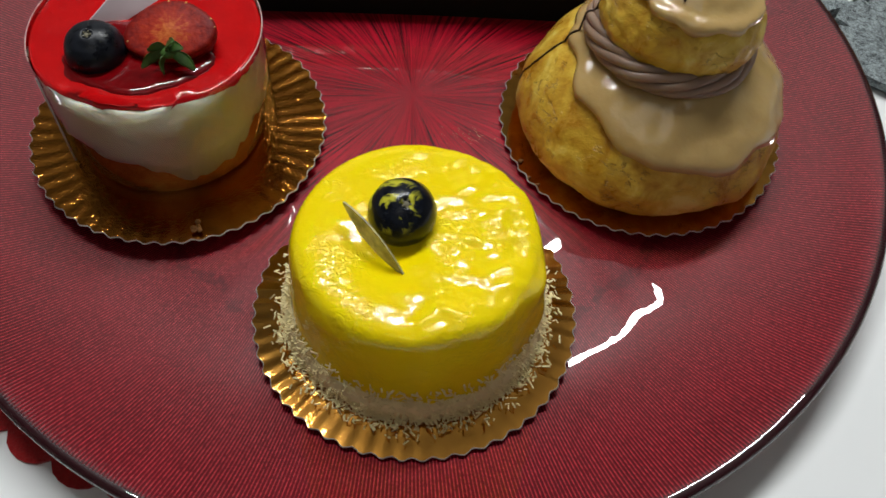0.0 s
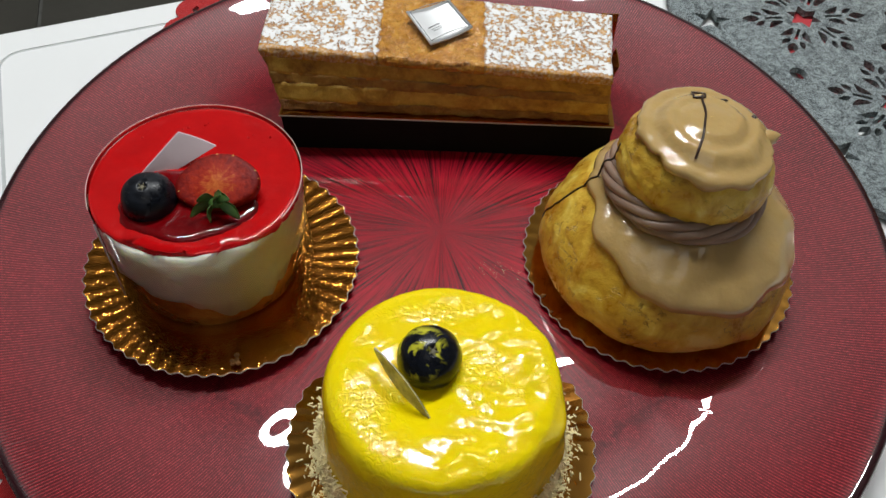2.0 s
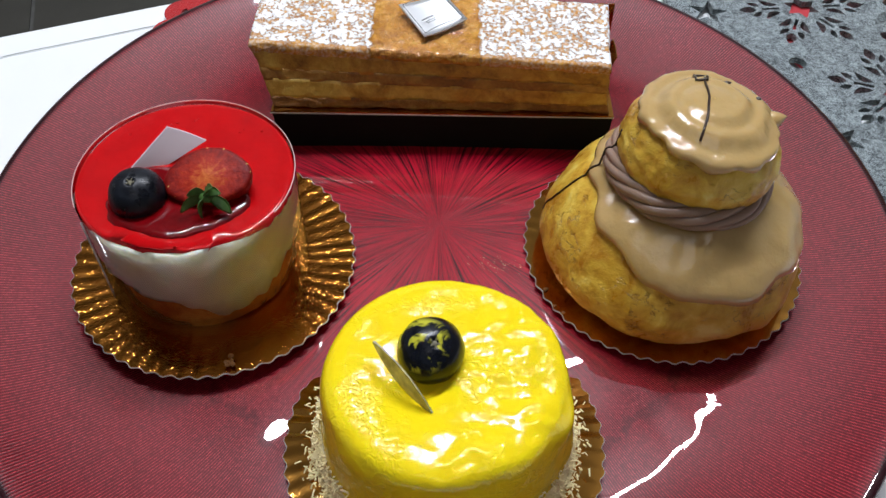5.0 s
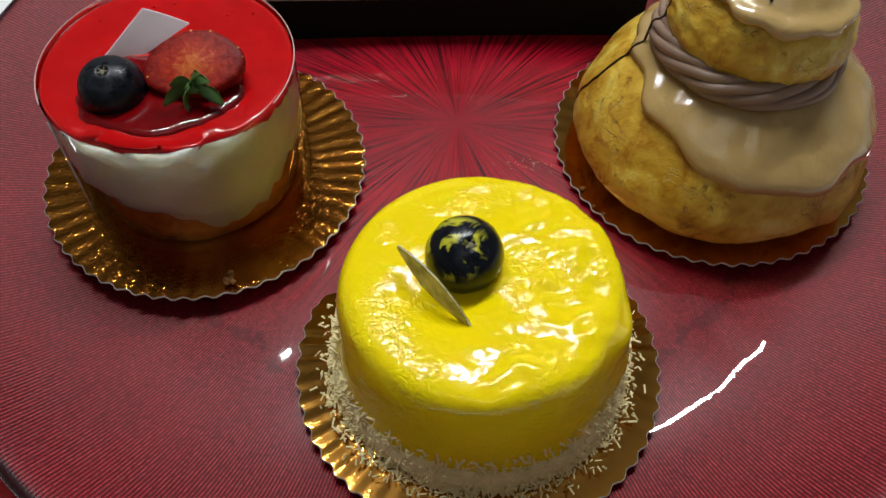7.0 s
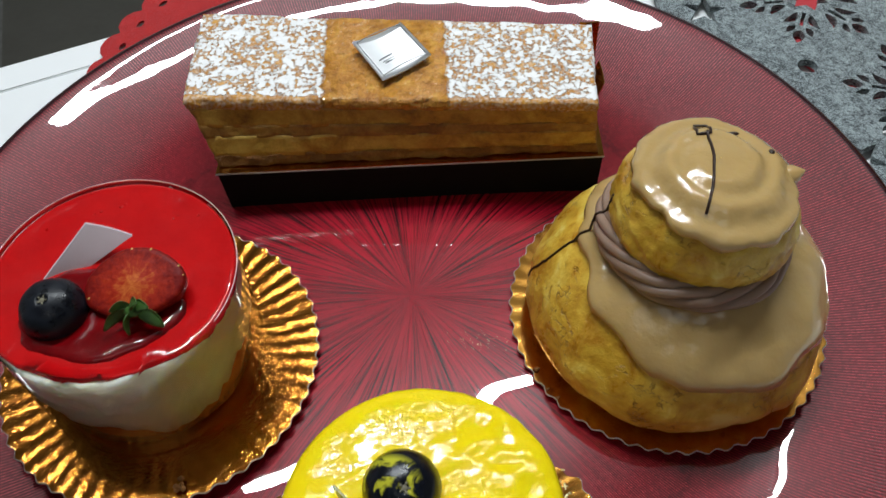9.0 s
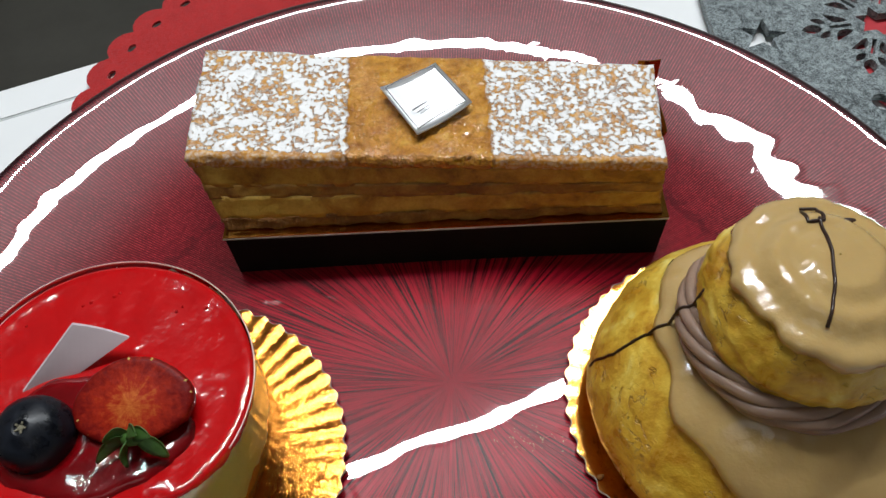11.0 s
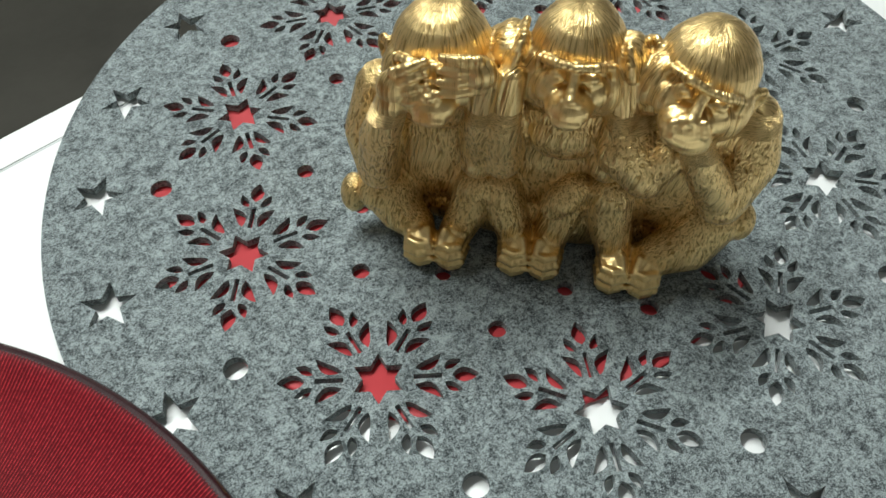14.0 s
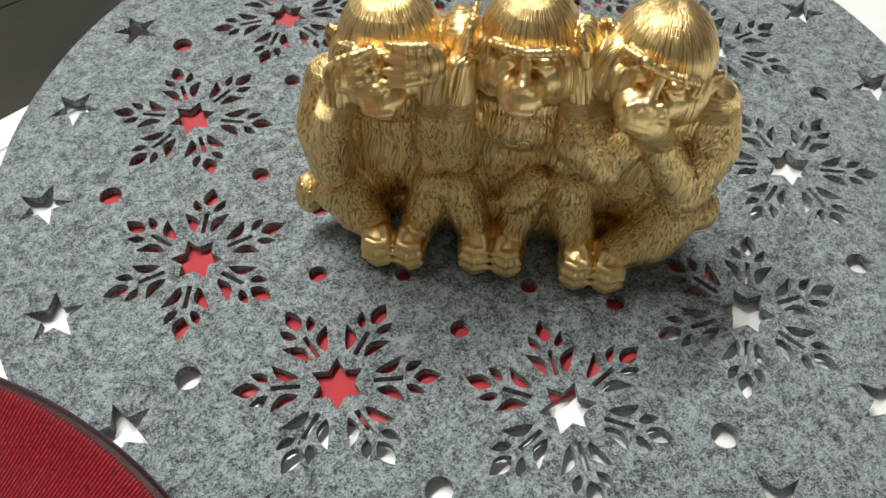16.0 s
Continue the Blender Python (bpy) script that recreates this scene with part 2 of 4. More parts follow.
def sugar_top_material():
    """Caramelised pastry with icing sugar outside a bare band across the middle."""
    n = Nodes("sugared_puff_pastry")
    x, y, z = n.xyz()
    xs = n.math("ADD", x, n.math("MULTIPLY", n.math("SUBTRACT", n.noise(300, 3), 0.5), 0.003))
    band = n.math("MULTIPLY", n.step(xs, -0.0272, -0.0262), n.math("SUBTRACT", 1.0, n.step(xs, 0.0142, 0.0152)))
    vor = n.add("TexVoronoi", {"Vector": n.coord, "Scale": 620.0, "Randomness": 1.0}).outputs["Distance"]
    clump = n.math("ADD", n.math("MULTIPLY", n.noise(540, 4, 0.7), 0.85), n.math("MULTIPLY", n.math("SUBTRACT", 0.5, vor), 0.35))
    clump = n.math("ADD", clump, n.math("MULTIPLY", n.math("SUBTRACT", n.noise(190, 3), 0.5), 0.55))
    along = n.math("SUBTRACT", y, n.math("SUBTRACT", 0.0500, n.math("MULTIPLY", x, 0.0722)))
    clump = n.math("SUBTRACT", clump, n.math("MULTIPLY", n.step(along, 0.0018, 0.0004), 0.35))
    edge = n.math("MULTIPLY", n.math("SUBTRACT", 1.0, band), n.step(clump, 0.350, 0.435))
    crust = n.ramp(n.noise(210, 6, 0.65), [(0.3, (0.32, 0.115, 0.010)), (0.55, (0.60, 0.27, 0.03)), (0.75, (0.78, 0.43, 0.075))])
    dusted = n.mix(n.math("MULTIPLY", n.math("SUBTRACT", 1.0, band), n.step(n.noise(900, 3), 0.42, 0.95)), crust, (0.8, 0.79, 0.76))
    col = n.mix(edge, dusted, (0.93, 0.92, 0.91))
    gloss = n.math("ADD", n.math("MULTIPLY", band, -0.52), 0.65)
    n.set(Base_Color=col, Roughness=gloss, Normal=n.bump(n.math("ADD", n.math("MULTIPLY", edge, 0.25), n.math("MULTIPLY", n.noise(300, 3, 0.5), n.math("ADD", 0.5, band))), 0.9, 0.0022), Coat_Weight=n.math("MULTIPLY", band, 0.8), Coat_Roughness=0.06)
    return n.mat


def figurine_gold():
    """Gold paint over modelled fur: strands run down the bodies and spread from the crown of each head; faces and paws are bare."""
    n = Nodes("gold_painted_resin")
    x, y, z = n.xyz()
    near_l, near_r = n.math("LESS_THAN", x, -0.0150), n.math("GREATER_THAN", x, 0.0205)
    hx = n.math("SUBTRACT", x, n.math("ADD", 0.0038, n.math("ADD", n.math("MULTIPLY", near_l, -0.0360), n.math("MULTIPLY", near_r, 0.0345))))
    hy = n.math("SUBTRACT", y, 0.019)
    a = n.math("ARCTAN2", hy, hx)
    crown = n.add("CombineXYZ", {0: n.math("MULTIPLY", n.math("COSINE", a), 28.0), 1: n.math("MULTIPLY", n.math("SINE", a), 28.0),
                                 2: n.math("MULTIPLY", n.math("SQRT", n.math("ADD", n.math("MULTIPLY", hx, hx), n.math("MULTIPLY", hy, hy))), 300.0)}).outputs[0]
    sway = n.math("MULTIPLY", n.math("SUBTRACT", n.noise(60, 1), 0.5), 9.0)
    body = n.add("CombineXYZ", {0: n.math("ADD", n.math("MULTIPLY", x, 1300.0), sway), 1: n.math("MULTIPLY", y, 1300.0), 2: n.math("ADD", n.math("MULTIPLY", z, 280.0), sway)}).outputs[0]
    fur = n.add("Mix", {0: n.step(z, 0.066, 0.072), 4: body, 5: crown}, data_type="VECTOR")
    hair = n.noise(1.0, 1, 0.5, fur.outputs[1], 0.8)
    bare = None
    for c, lo, hi in (((-0.0315, -0.003, 0.080), 0.009, 0.013), ((0.0038, 0.002, 0.081), 0.008, 0.011), ((0.035, 0.000, 0.080), 0.008, 0.011),
                      ((-0.0326, -0.003, 0.006), 0.012, 0.016), ((-0.0016, -0.002, 0.006), 0.012, 0.016), ((0.0304, -0.003, 0.006), 0.012, 0.016)):
        d = n.add("VectorMath", {0: n.coord, 1: c}, op="DISTANCE").outputs["Value"]
        m = n.step(d, hi, lo)
        bare = n.math("MAXIMUM", bare, m) if bare else m
    furry = n.math("SUBTRACT", 1.0, bare)
    grain = n.noise(420, 3, 0.6)
    furry = n.math("MULTIPLY", furry, n.step(z, 0.125, 0.055))
    depth = n.math("ADD", n.math("MULTIPLY", hair, furry), n.math("MULTIPLY", grain, 0.15))
    # Hair valleys get a darker gold, so strand depth shows in the colour too.
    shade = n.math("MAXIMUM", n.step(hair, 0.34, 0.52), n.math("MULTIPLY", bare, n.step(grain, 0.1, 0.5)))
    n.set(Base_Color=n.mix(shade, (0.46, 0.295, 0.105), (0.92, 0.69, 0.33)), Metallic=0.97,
          Roughness=n.math("ADD", 0.31, n.math("MULTIPLY", grain, 0.12)), Normal=n.bump(depth, 1.0, 0.0008))
    return n.mat


def floor_material():
    n = Nodes("dark_floor_tile")
    n.set(Base_Color=n.ramp(n.noise(4, 8, 0.65), [(0.3, (0.050, 0.048, 0.040)), (0.7, (0.082, 0.078, 0.066))]), Roughness=0.55,
          Normal=n.bump(n.noise(25, 6), 0.3, 0.004))
    return n.mat


def strawberry_material():
    n = Nodes("strawberry_flesh")
    x, y, z = n.xyz()
    rad = n.math("SQRT", n.math("ADD", n.math("MULTIPLY", x, x), n.math("MULTIPLY", y, y)))
    ang = n.math("ARCTAN2", y, x)
    v = n.add("CombineXYZ", {0: n.math("MULTIPLY", n.math("COSINE", ang), 7.0), 1: n.math("MULTIPLY", n.math("SINE", ang), 7.0), 2: n.math("MULTIPLY", rad, 90.0)}).outputs[0]
    fibre = n.noise(1.0, 3, 0.6, v)
    core = n.math("SUBTRACT", n.math("ADD", n.math("ADD", n.math("MULTIPLY", fibre, 0.4), n.math("MULTIPLY", n.noise(650, 4, 0.7), 0.7)), 0.05), n.math("MULTIPLY", rad, 46.0))
    n.set(Base_Color=n.ramp(core, [(0.05, (0.16, 0.003, 0.002)), (0.35, (0.38, 0.020, 0.005)), (0.62, (0.58, 0.14, 0.025)), (0.85, (0.70, 0.30, 0.10))]), Roughness=0.5,
          Normal=n.bump(n.noise(420, 3), 0.3, 0.0008))
    n.bsdf.inputs["Specular IOR Level"].default_value = 0.18
    return n.mat


def acetate_material():
    n = Nodes("clear_acetate_film")
    n.set(Base_Color=(1, 1, 1, 1), Roughness=0.03, Transmission_Weight=1.0)
    n.bsdf.inputs["IOR"].default_value = 1.05
    n.set(Coat_Weight=0.0)
    gl = n.tree.nodes.new("ShaderNodeBsdfGlossy")
    gl.inputs["Roughness"].default_value = 0.04
    tr = n.tree.nodes.new("ShaderNodeBsdfTransparent")
    fr = n.tree.nodes.new("ShaderNodeFresnel")
    fr.inputs["IOR"].default_value = 1.55
    mx = n.tree.nodes.new("ShaderNodeMixShader")
    n.tree.links.new(fr.outputs[0], mx.inputs[0])
    n.tree.links.new(tr.outputs[0], mx.inputs[1])
    n.tree.links.new(gl.outputs[0], mx.inputs[2])
    n.tree.links.new(mx.outputs[0], n.tree.nodes["Material Output"].inputs[0])
    return n.mat


M_PLATE = plate_material()
M_FELT = felt_material("grey_felt", (0.030, 0.038, 0.042), (0.40, 0.46, 0.47))
M_RED_FELT = felt_material("red_felt", (0.36, 0.012, 0.014), (0.52, 0.022, 0.022))
M_RED_PAPER = simple("red_card", (0.50, 0.045, 0.055), 0.6, vary=0.08)
M_GOLD = gold_foil("gold_foil_card", 0.04)
# Same card foil with more relief; its dark reflections are put into the colour.
M_GOLD_DARK_CREASED = gold_foil("dark_creased_gold_foil_card", 0.22, (0.40, 0.145, 0.018), (0.54, 0.225, 0.036))
M_CARD_EDGE = simple("card_cut_edge", (0.55, 0.53, 0.5), 0.7)
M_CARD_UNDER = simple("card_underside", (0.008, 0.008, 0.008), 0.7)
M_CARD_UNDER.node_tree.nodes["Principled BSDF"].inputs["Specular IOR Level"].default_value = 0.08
M_YELLOW = yellow_glaze()
M_COCONUT = simple("coconut_shreds", (0.94, 0.83, 0.46), 0.7, vary=0.05, scale=300)
# The sponge's amber tone stands in for the gold card mirrored in the film.
M_SPONGE = crust_material("amber_tinted_sponge", [(0.3, (0.46, 0.09, 0.015)), (0.5, (0.68, 0.20, 0.040)), (0.7, (0.82, 0.36, 0.09))], 60, 0.16, 0.08)
M_SPONGE.node_tree.nodes["Principled BSDF"].inputs["Coat Weight"].default_value = 1.0
M_SPONGE.node_tree.nodes["Principled BSDF"].inputs["Coat IOR"].default_value = 1.6
M_BERRY = blueberry_material(False)
M_BERRY_GLAZED = blueberry_material(True)
M_CALYX = simple("dry_calyx", (0.20, 0.18, 0.12), 0.8)
M_JELLY = jelly_material()
M_JELLY_DARK = simple("dark_red_jelly", (0.16, 0.0012, 0.003), 0.05, vary=0.35, scale=120, bump=0.12)
M_RIM = simple("film_rim_highlight", (0.78, 0.50, 0.46), 0.25, vary=0.2, scale=120)
M_MOUSSE = cream_material("vanilla_mousse", (0.90, 0.81, 0.52), (0.96, 0.92, 0.74), 0.4, 0.5, 4.0)
M_ACETATE = acetate_material()
M_CHOUX = choux_material()
M_COFFEE = cream_material("coffee_fondant", (0.47, 0.31, 0.12), (0.55, 0.37, 0.145), 0.12)
M_COFFEE.node_tree.nodes["Principled BSDF"].inputs["Coat Weight"].default_value = 0.6
M_MOCHA = cream_material("coffee_buttercream", (0.26, 0.165, 0.115), (0.34, 0.225, 0.165), 0.4)
M_CHOC = simple("dark_chocolate", (0.028, 0.012, 0.007), 0.35, vary=0.3, scale=200)
M_PASTRY = crust_material("puff_pastry", [(0.3, (0.13, 0.05, 0.012)), (0.5, (0.33, 0.14, 0.030)), (0.75, (0.62, 0.36, 0.09))], 110, 0.6, 0.9)
M_PASTRY_SOFT = crust_material("soft_puff_pastry", [(0.30, (0.13, 0.05, 0.014)), (0.47, (0.30, 0.13, 0.028)), (0.66, (0.58, 0.34, 0.07))], 60, 0.5, 0.4)
M_CUSTARD = crust_material("pastry_cream", [(0.32, (0.20, 0.075, 0.014)), (0.45, (0.46, 0.23, 0.033)), (0.62, (0.70, 0.45, 0.085))], 75, 0.35, 0.4)
M_SUGAR = sugar_top_material()
M_SILVER = simple("silver_foil_tag", (0.86, 0.87, 0.88), 0.38, 0.85, 0.03)
M_PLAQUE = simple("pearly_white_chocolate", (0.60, 0.50, 0.52), 0.35, vary=0.06)
M_LEAF_CHOC = simple("marbled_chocolate", (0.48, 0.43, 0.22), 0.3, vary=0.6, scale=260)
M_INK = simple("grey_print", (0.22, 0.22, 0.24), 0.5)
M_FIG = figurine_gold()
M_TABLE = simple("white_laminate", (0.85, 0.86, 0.86), 0.35, vary=0.02, scale=9)
M_GROOVE = simple("grey_groove", (0.5, 0.52, 0.52), 0.6)
M_FLOOR = floor_material()
M_GROUT = simple("grout", (0.13, 0.13, 0.12), 0.9)
M_CEIL = simple("painted_ceiling", (0.80, 0.79, 0.78), 0.85, vary=0.04, scale=3, bump=0.1)
M_WALL = simple("painted_wall", (0.62, 0.60, 0.57), 0.85, vary=0.06, scale=3, bump=0.1)
M_STRAW = strawberry_material()
M_SEED = simple("strawberry_seed", (0.62, 0.40, 0.10), 0.4, vary=0.2, scale=300)
M_SEPAL = simple("green_sepal", (0.05, 0.12, 0.02), 0.5, vary=0.4, scale=200)

# ---- the room ----
ROOM = ((-2.0, 2.4), (-2.2, 1.80), (-0.75, 1.70))
(RX0, RX1), (RY0, RY1), (RZ0, RZ1) = ROOM
floor_ob = tagged(part("floor", box(RX0, RX1, RY0, RY1, RZ0 - 0.1, RZ0), M_GROUT, smooth=False), "dark grey stone tile floor", "floor", kind="structure")


def clipped(poly):
    """A flat polygon cut to the room's plan."""
    for axis, sign, lim in ((0, 1, RX1 - 0.004), (0, -1, -RX0 - 0.004), (1, 1, RY1 - 0.004), (1, -1, -RY0 - 0.004)):
        out = []
        for p, q in zip(poly, poly[1:] + poly[:1]):
            dp, dq = sign * p[axis] - lim, sign * q[axis] - lim
            if dp <= 0:
                out.append(p)
            if dp * dq < 0:
                out.append(p.lerp(q, dp / (dp - dq)))
        poly = out
    return poly


TILE, TILE_TURN, TILE_AT = 0.6, Matrix.Rotation(radians(14.8), 2), Vector((-0.19, 1.21))
for iu in range(-7, 8):
    for iv in range(-9, 6):
        corners = [TILE_TURN @ Vector(((iu + du) * TILE + (0.004 if du == 0 else -0.004), (iv + dv) * TILE + 0.25 + (0.004 if dv == 0 else -0.004))) + TILE_AT for du, dv in ((0, 0), (1, 0), (1, 1), (0, 1))]
        shape = clipped(corners)
        if len(shape) > 2:
            n_c = len(shape)
            tile_geo = [(p.x, p.y, RZ0 + h) for h in (0.0005, 0.004) for p in shape], [tuple(range(n_c, 2 * n_c))] + [(k, (k + 1) % n_c, n_c + (k + 1) % n_c, n_c + k) for k in range(n_c)]
            part("tile", tile_geo, M_FLOOR, floor_ob, smooth=False)
tagged(part("ceiling", box(RX0, RX1, RY0, RY1, RZ1, RZ1 + 0.1), M_CEIL, smooth=False), "plain white painted ceiling", "ceiling", kind="structure")
for wall_name, b in (("wall_north", (RX0, RX1, RY1, RY1 + 0.1)), ("wall_south", (RX0, RX1, RY0 - 0.1, RY0)),
                     ("wall_west", (RX0 - 0.1, RX0, RY0, RY1)), ("wall_east", (RX1, RX1 + 0.1, RY0, RY1))):
    tagged(part(wall_name, box(*b, RZ0, RZ1), M_WALL, smooth=False), "plain off-white painted wall", "wall", kind="structure")

fixture = thing("ceiling_lamp", pose(BAR[0], BAR[1], BAR[2], 0, 0, 21), "long white tube lamp hanging from the ceiling", "lamp")
part("housing", box(-0.57, 0.57, -0.018, 0.018, -0.012, 0.012), M_TABLE, fixture, smooth=False)
part("stem", box(-0.3, -0.28, -0.01, 0.01, 0.012, RZ1 - BAR[2]), M_TABLE, fixture, smooth=False)
part("stem", box(0.28, 0.3, -0.01, 0.01, 0.012, RZ1 - BAR[2]), M_TABLE, fixture, smooth=False)

# Housing for the added fill lamp, out of view.
panel = thing("ceiling_fill_panel", pose(*FILL_PANEL, 0, 0, 21), "flat square lamp added out of view under the ceiling as soft fill", "lamp")
part("frame", box(-0.42, 0.42, -0.42, 0.42, -0.015, RZ1 - FILL_PANEL[2]), M_TABLE, panel, smooth=False)

# ---- the table ----
TURN = 21.2


def rounded(x0, x1, y0, y1, r, n=6):
    out = []
    for cx, cy, a0 in ((x1 - r, y0 + r, -90), (x1 - r, y1 - r, 0), (x0 + r, y1 - r, 90), (x0 + r, y0 + r, 180)):
        for k in range(n + 1):
            a = radians(a0 + 90 * k / n)
            out.append((cx + r * math.cos(a), cy + r * math.sin(a)))
    return out


def ring_stack(loops, cap=True):
    """Closed loops of (x, y) with heights, bridged one to the next; the last one is capped."""
    verts, faces = [], []
    n = len(loops[0][0])
    for pts, z in loops:
        verts += [(x, y, z) for x, y in pts]
    for k in range(len(loops) - 1):
        for i in range(n):
            j = (i + 1) % n
            faces.append((k * n + i, k * n + j, (k + 1) * n + j, (k + 1) * n + i))
    return verts, faces + ([tuple((len(loops) - 1) * n + i for i in range(n))] if cap else [])


TX0, TX1, TY0, TY1 = -0.175, 0.85, -0.62, 0.1905
table = thing("table", pose(0, 0, 0, 0, 0, TURN), "white laminate table top with a routed border line", "table")


def inset(d, r):
    return rounded(TX0 + d, TX1 - d, TY0 + d, TY1 - d, r)


part("table_border", ring_stack([(inset(0.0, 0.006), -0.028), (inset(0.0, 0.006), -0.002), (inset(0.0006, 0.006), -0.0005), (inset(0.002, 0.005), 0.0),
                                 (inset(0.0162, 0.012), 0.0), (inset(0.0163, 0.012), -0.0008)], False), M_TABLE, table, smooth=False)
part("groove", ring_stack([(inset(0.0158, 0.012), -0.0004), (inset(0.0186, 0.010), -0.0004)], False), M_GROOVE, table, "grey line round the table top", smooth=False)
part("table_panel", ring_stack([(inset(0.0178, 0.010), -0.028), (inset(0.0178, 0.010), -0.0004), (inset(0.0179, 0.010), 0.0)]), M_TABLE, table, smooth=False)
for lx in (TX0 + 0.05, TX1 - 0.05):
    for ly in (TY0 + 0.05, TY1 - 0.06):
        part("leg", box(lx - 0.02, lx + 0.02, ly - 0.02, ly + 0.02, RZ0, -0.028), M_TABLE, table, smooth=False)

# ---- the plate ----
PLATE_R = 0.1640
WELL_Z = 0.0110
SLOPE_R = [0.0, 0.015, 0.040, 0.070, 0.092, 0.100, 0.109, 0.1145, 0.120, 0.1265, 0.135, 0.1415, 0.147, 0.153, 0.158, 0.1605, 0.1625, 0.1640]
SLOPE = [0.0, 0.0, -0.014, -0.032, -0.075, -0.065, 0.0, 0.04, 0.12, 0.20, 0.255, 0.295, 0.335, 0.38, 0.39, 0.32, 0.05, -0.6]
GRID_R = np.linspace(0, PLATE_R, 1641)
GRID_Z = WELL_Z + np.concatenate([[0.0], np.cumsum(np.interp(GRID_R, SLOPE_R, SLOPE)[1:] * (GRID_R[1] - GRID_R[0]))])


def plate_z(r):
    """Height of the plate's upper face at a distance from its centre."""
    return float(np.interp(r, GRID_R, GRID_Z))


upper = [(0.0, plate_z(0.0))] + [(r, plate_z(r)) for r in [*np.linspace(0.004, 0.1, 40), *np.linspace(0.102, PLATE_R - 0.0003, 70)]]
edge_ring = [(PLATE_R + 0.0003, plate_z(PLATE_R) - 0.0006), (PLATE_R + 0.0005, plate_z(PLATE_R) - 0.0018), (PLATE_R - 0.0004, plate_z(PLATE_R) - 0.0032)]
lower = [(r, plate_z(r) - 0.0042) for r in np.linspace(PLATE_R - 0.002, 0.1, 30)] + [(0.096, 0.0024), (0.09, 0.0024), (0.0, 0.0030)]


def plate_warp(a, k, r, z):
    """Uneven pressed glass round the foot of the rim."""
    if k >= len(upper):
        return r, z
    c, s = math.cos(a), math.sin(a)
    band = smoothstep(0.084, 0.097, r) * (1 - smoothstep(0.112, 0.132, r))
    outer = smoothstep(0.120, 0.135, r) * (1 - smoothstep(0.150, 0.158, r))
    wob = 0.000035 * math.sin(46 * a + 2.2 * n3(c * 3, s * 3, 1)) * (0.5 + n3(c * 5, s * 5, 6)) + 0.00004 * n3(c * 9, s * 9, r * 60)
    return r, z + band * wob + outer * 0.00003 * n3(c * 6, s * 6, r * 45 + 3)


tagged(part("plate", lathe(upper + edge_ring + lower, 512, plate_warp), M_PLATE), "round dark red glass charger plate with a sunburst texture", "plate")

# ---- felt mat with cut-outs ----
from mathutils.geometry import delaunay_2d_cdt

MAT = Vector((0.2835, 0.1598))
MAT_R, MAT_Z0, MAT_Z1 = 0.1745, 0.0022, 0.0055


def leaf_loop(a, b, width, bend=0.0, n=7):
    """A pointed leaf from a to b; bend pushes its middle sideways."""
    a, b = Vector(a), Vector(b)
    d = b - a
    side = Vector((-d.y, d.x)).normalized()
    out = []
    for k in range(n + 1):
        t = k / n
        w = width * 0.5 * math.sin(math.pi * t ** 0.85) ** 0.9 if 0 < t < 1 else 0.0
        out.append(a + d * t + side * (bend * math.sin(math.pi * t) + w))
    for k in range(n - 1, 0, -1):
        t = k / n
        w = width * 0.5 * math.sin(math.pi * t ** 0.85) ** 0.9
        out.append(a + d * t + side * (bend * math.sin(math.pi * t) - w))
    return out


def star_loop(c, r_out, r_in, points, turn):
    return [Vector(c) + Vector((math.cos(turn + math.pi * k / points), math.sin(turn + math.pi * k / points))) * (r_out if k % 2 == 0 else r_in) for k in range(2 * points)]


def snowflake_loops(c, turn):
    loops = [star_loop((0, 0), 0.0088, 0.0050, 6, math.pi / 6)]
    arm = [[Vector(p) for p in ((0.0108, -0.0008), (0.0196, -0.0008), (0.0196, 0.0008), (0.0108, 0.0008))],
           leaf_loop((0.0226, 0), (0.0312, 0), 0.0050)]
    for s in (1, -1):
        arm.append(leaf_loop((0.0203, 0.0022 * s), (0.0258, 0.0053 * s), 0.0030, 0.0004 * s))
        arm.append(leaf_loop((0.0112, 0.0028 * s), (0.0196, 0.0078 * s), 0.0036, -0.0013 * s))
    for k in range(6):
        rot = Matrix.Rotation(math.pi / 3 * k, 2)
        loops += [[rot @ p for p in lp] for lp in arm]
    rot = Matrix.Rotation(turn, 2)
    return [[rot @ p + Vector(c) for p in lp] for lp in loops]


def polar(r, deg):
    return Vector((r * math.cos(radians(deg)), r * math.sin(radians(deg))))


def circle_loop(c, r, n=18):
    return [Vector(c) + polar(r, 360 * k / n) for k in range(n)]


mat_loops = [circle_loop((0, 0), MAT_R, 180)]
for k in range(10):
    a = 6 + 36 * k
    mat_loops += snowflake_loops(polar(0.110, a), radians(a))
    mat_loops.append(circle_loop(polar(0.1335, a + 18), 0.0040))
    mat_loops.append(circle_loop(polar(0.0815, a + 18), 0.0031))
    mat_loops.append(circle_loop(polar(0.066, a), 0.0028))
for k in range(20):
    a = 6 + 18 * k
    mat_loops.append(star_loop(polar(0.1565, a), 0.0098, 0.0040, 5, radians(a + 180)))


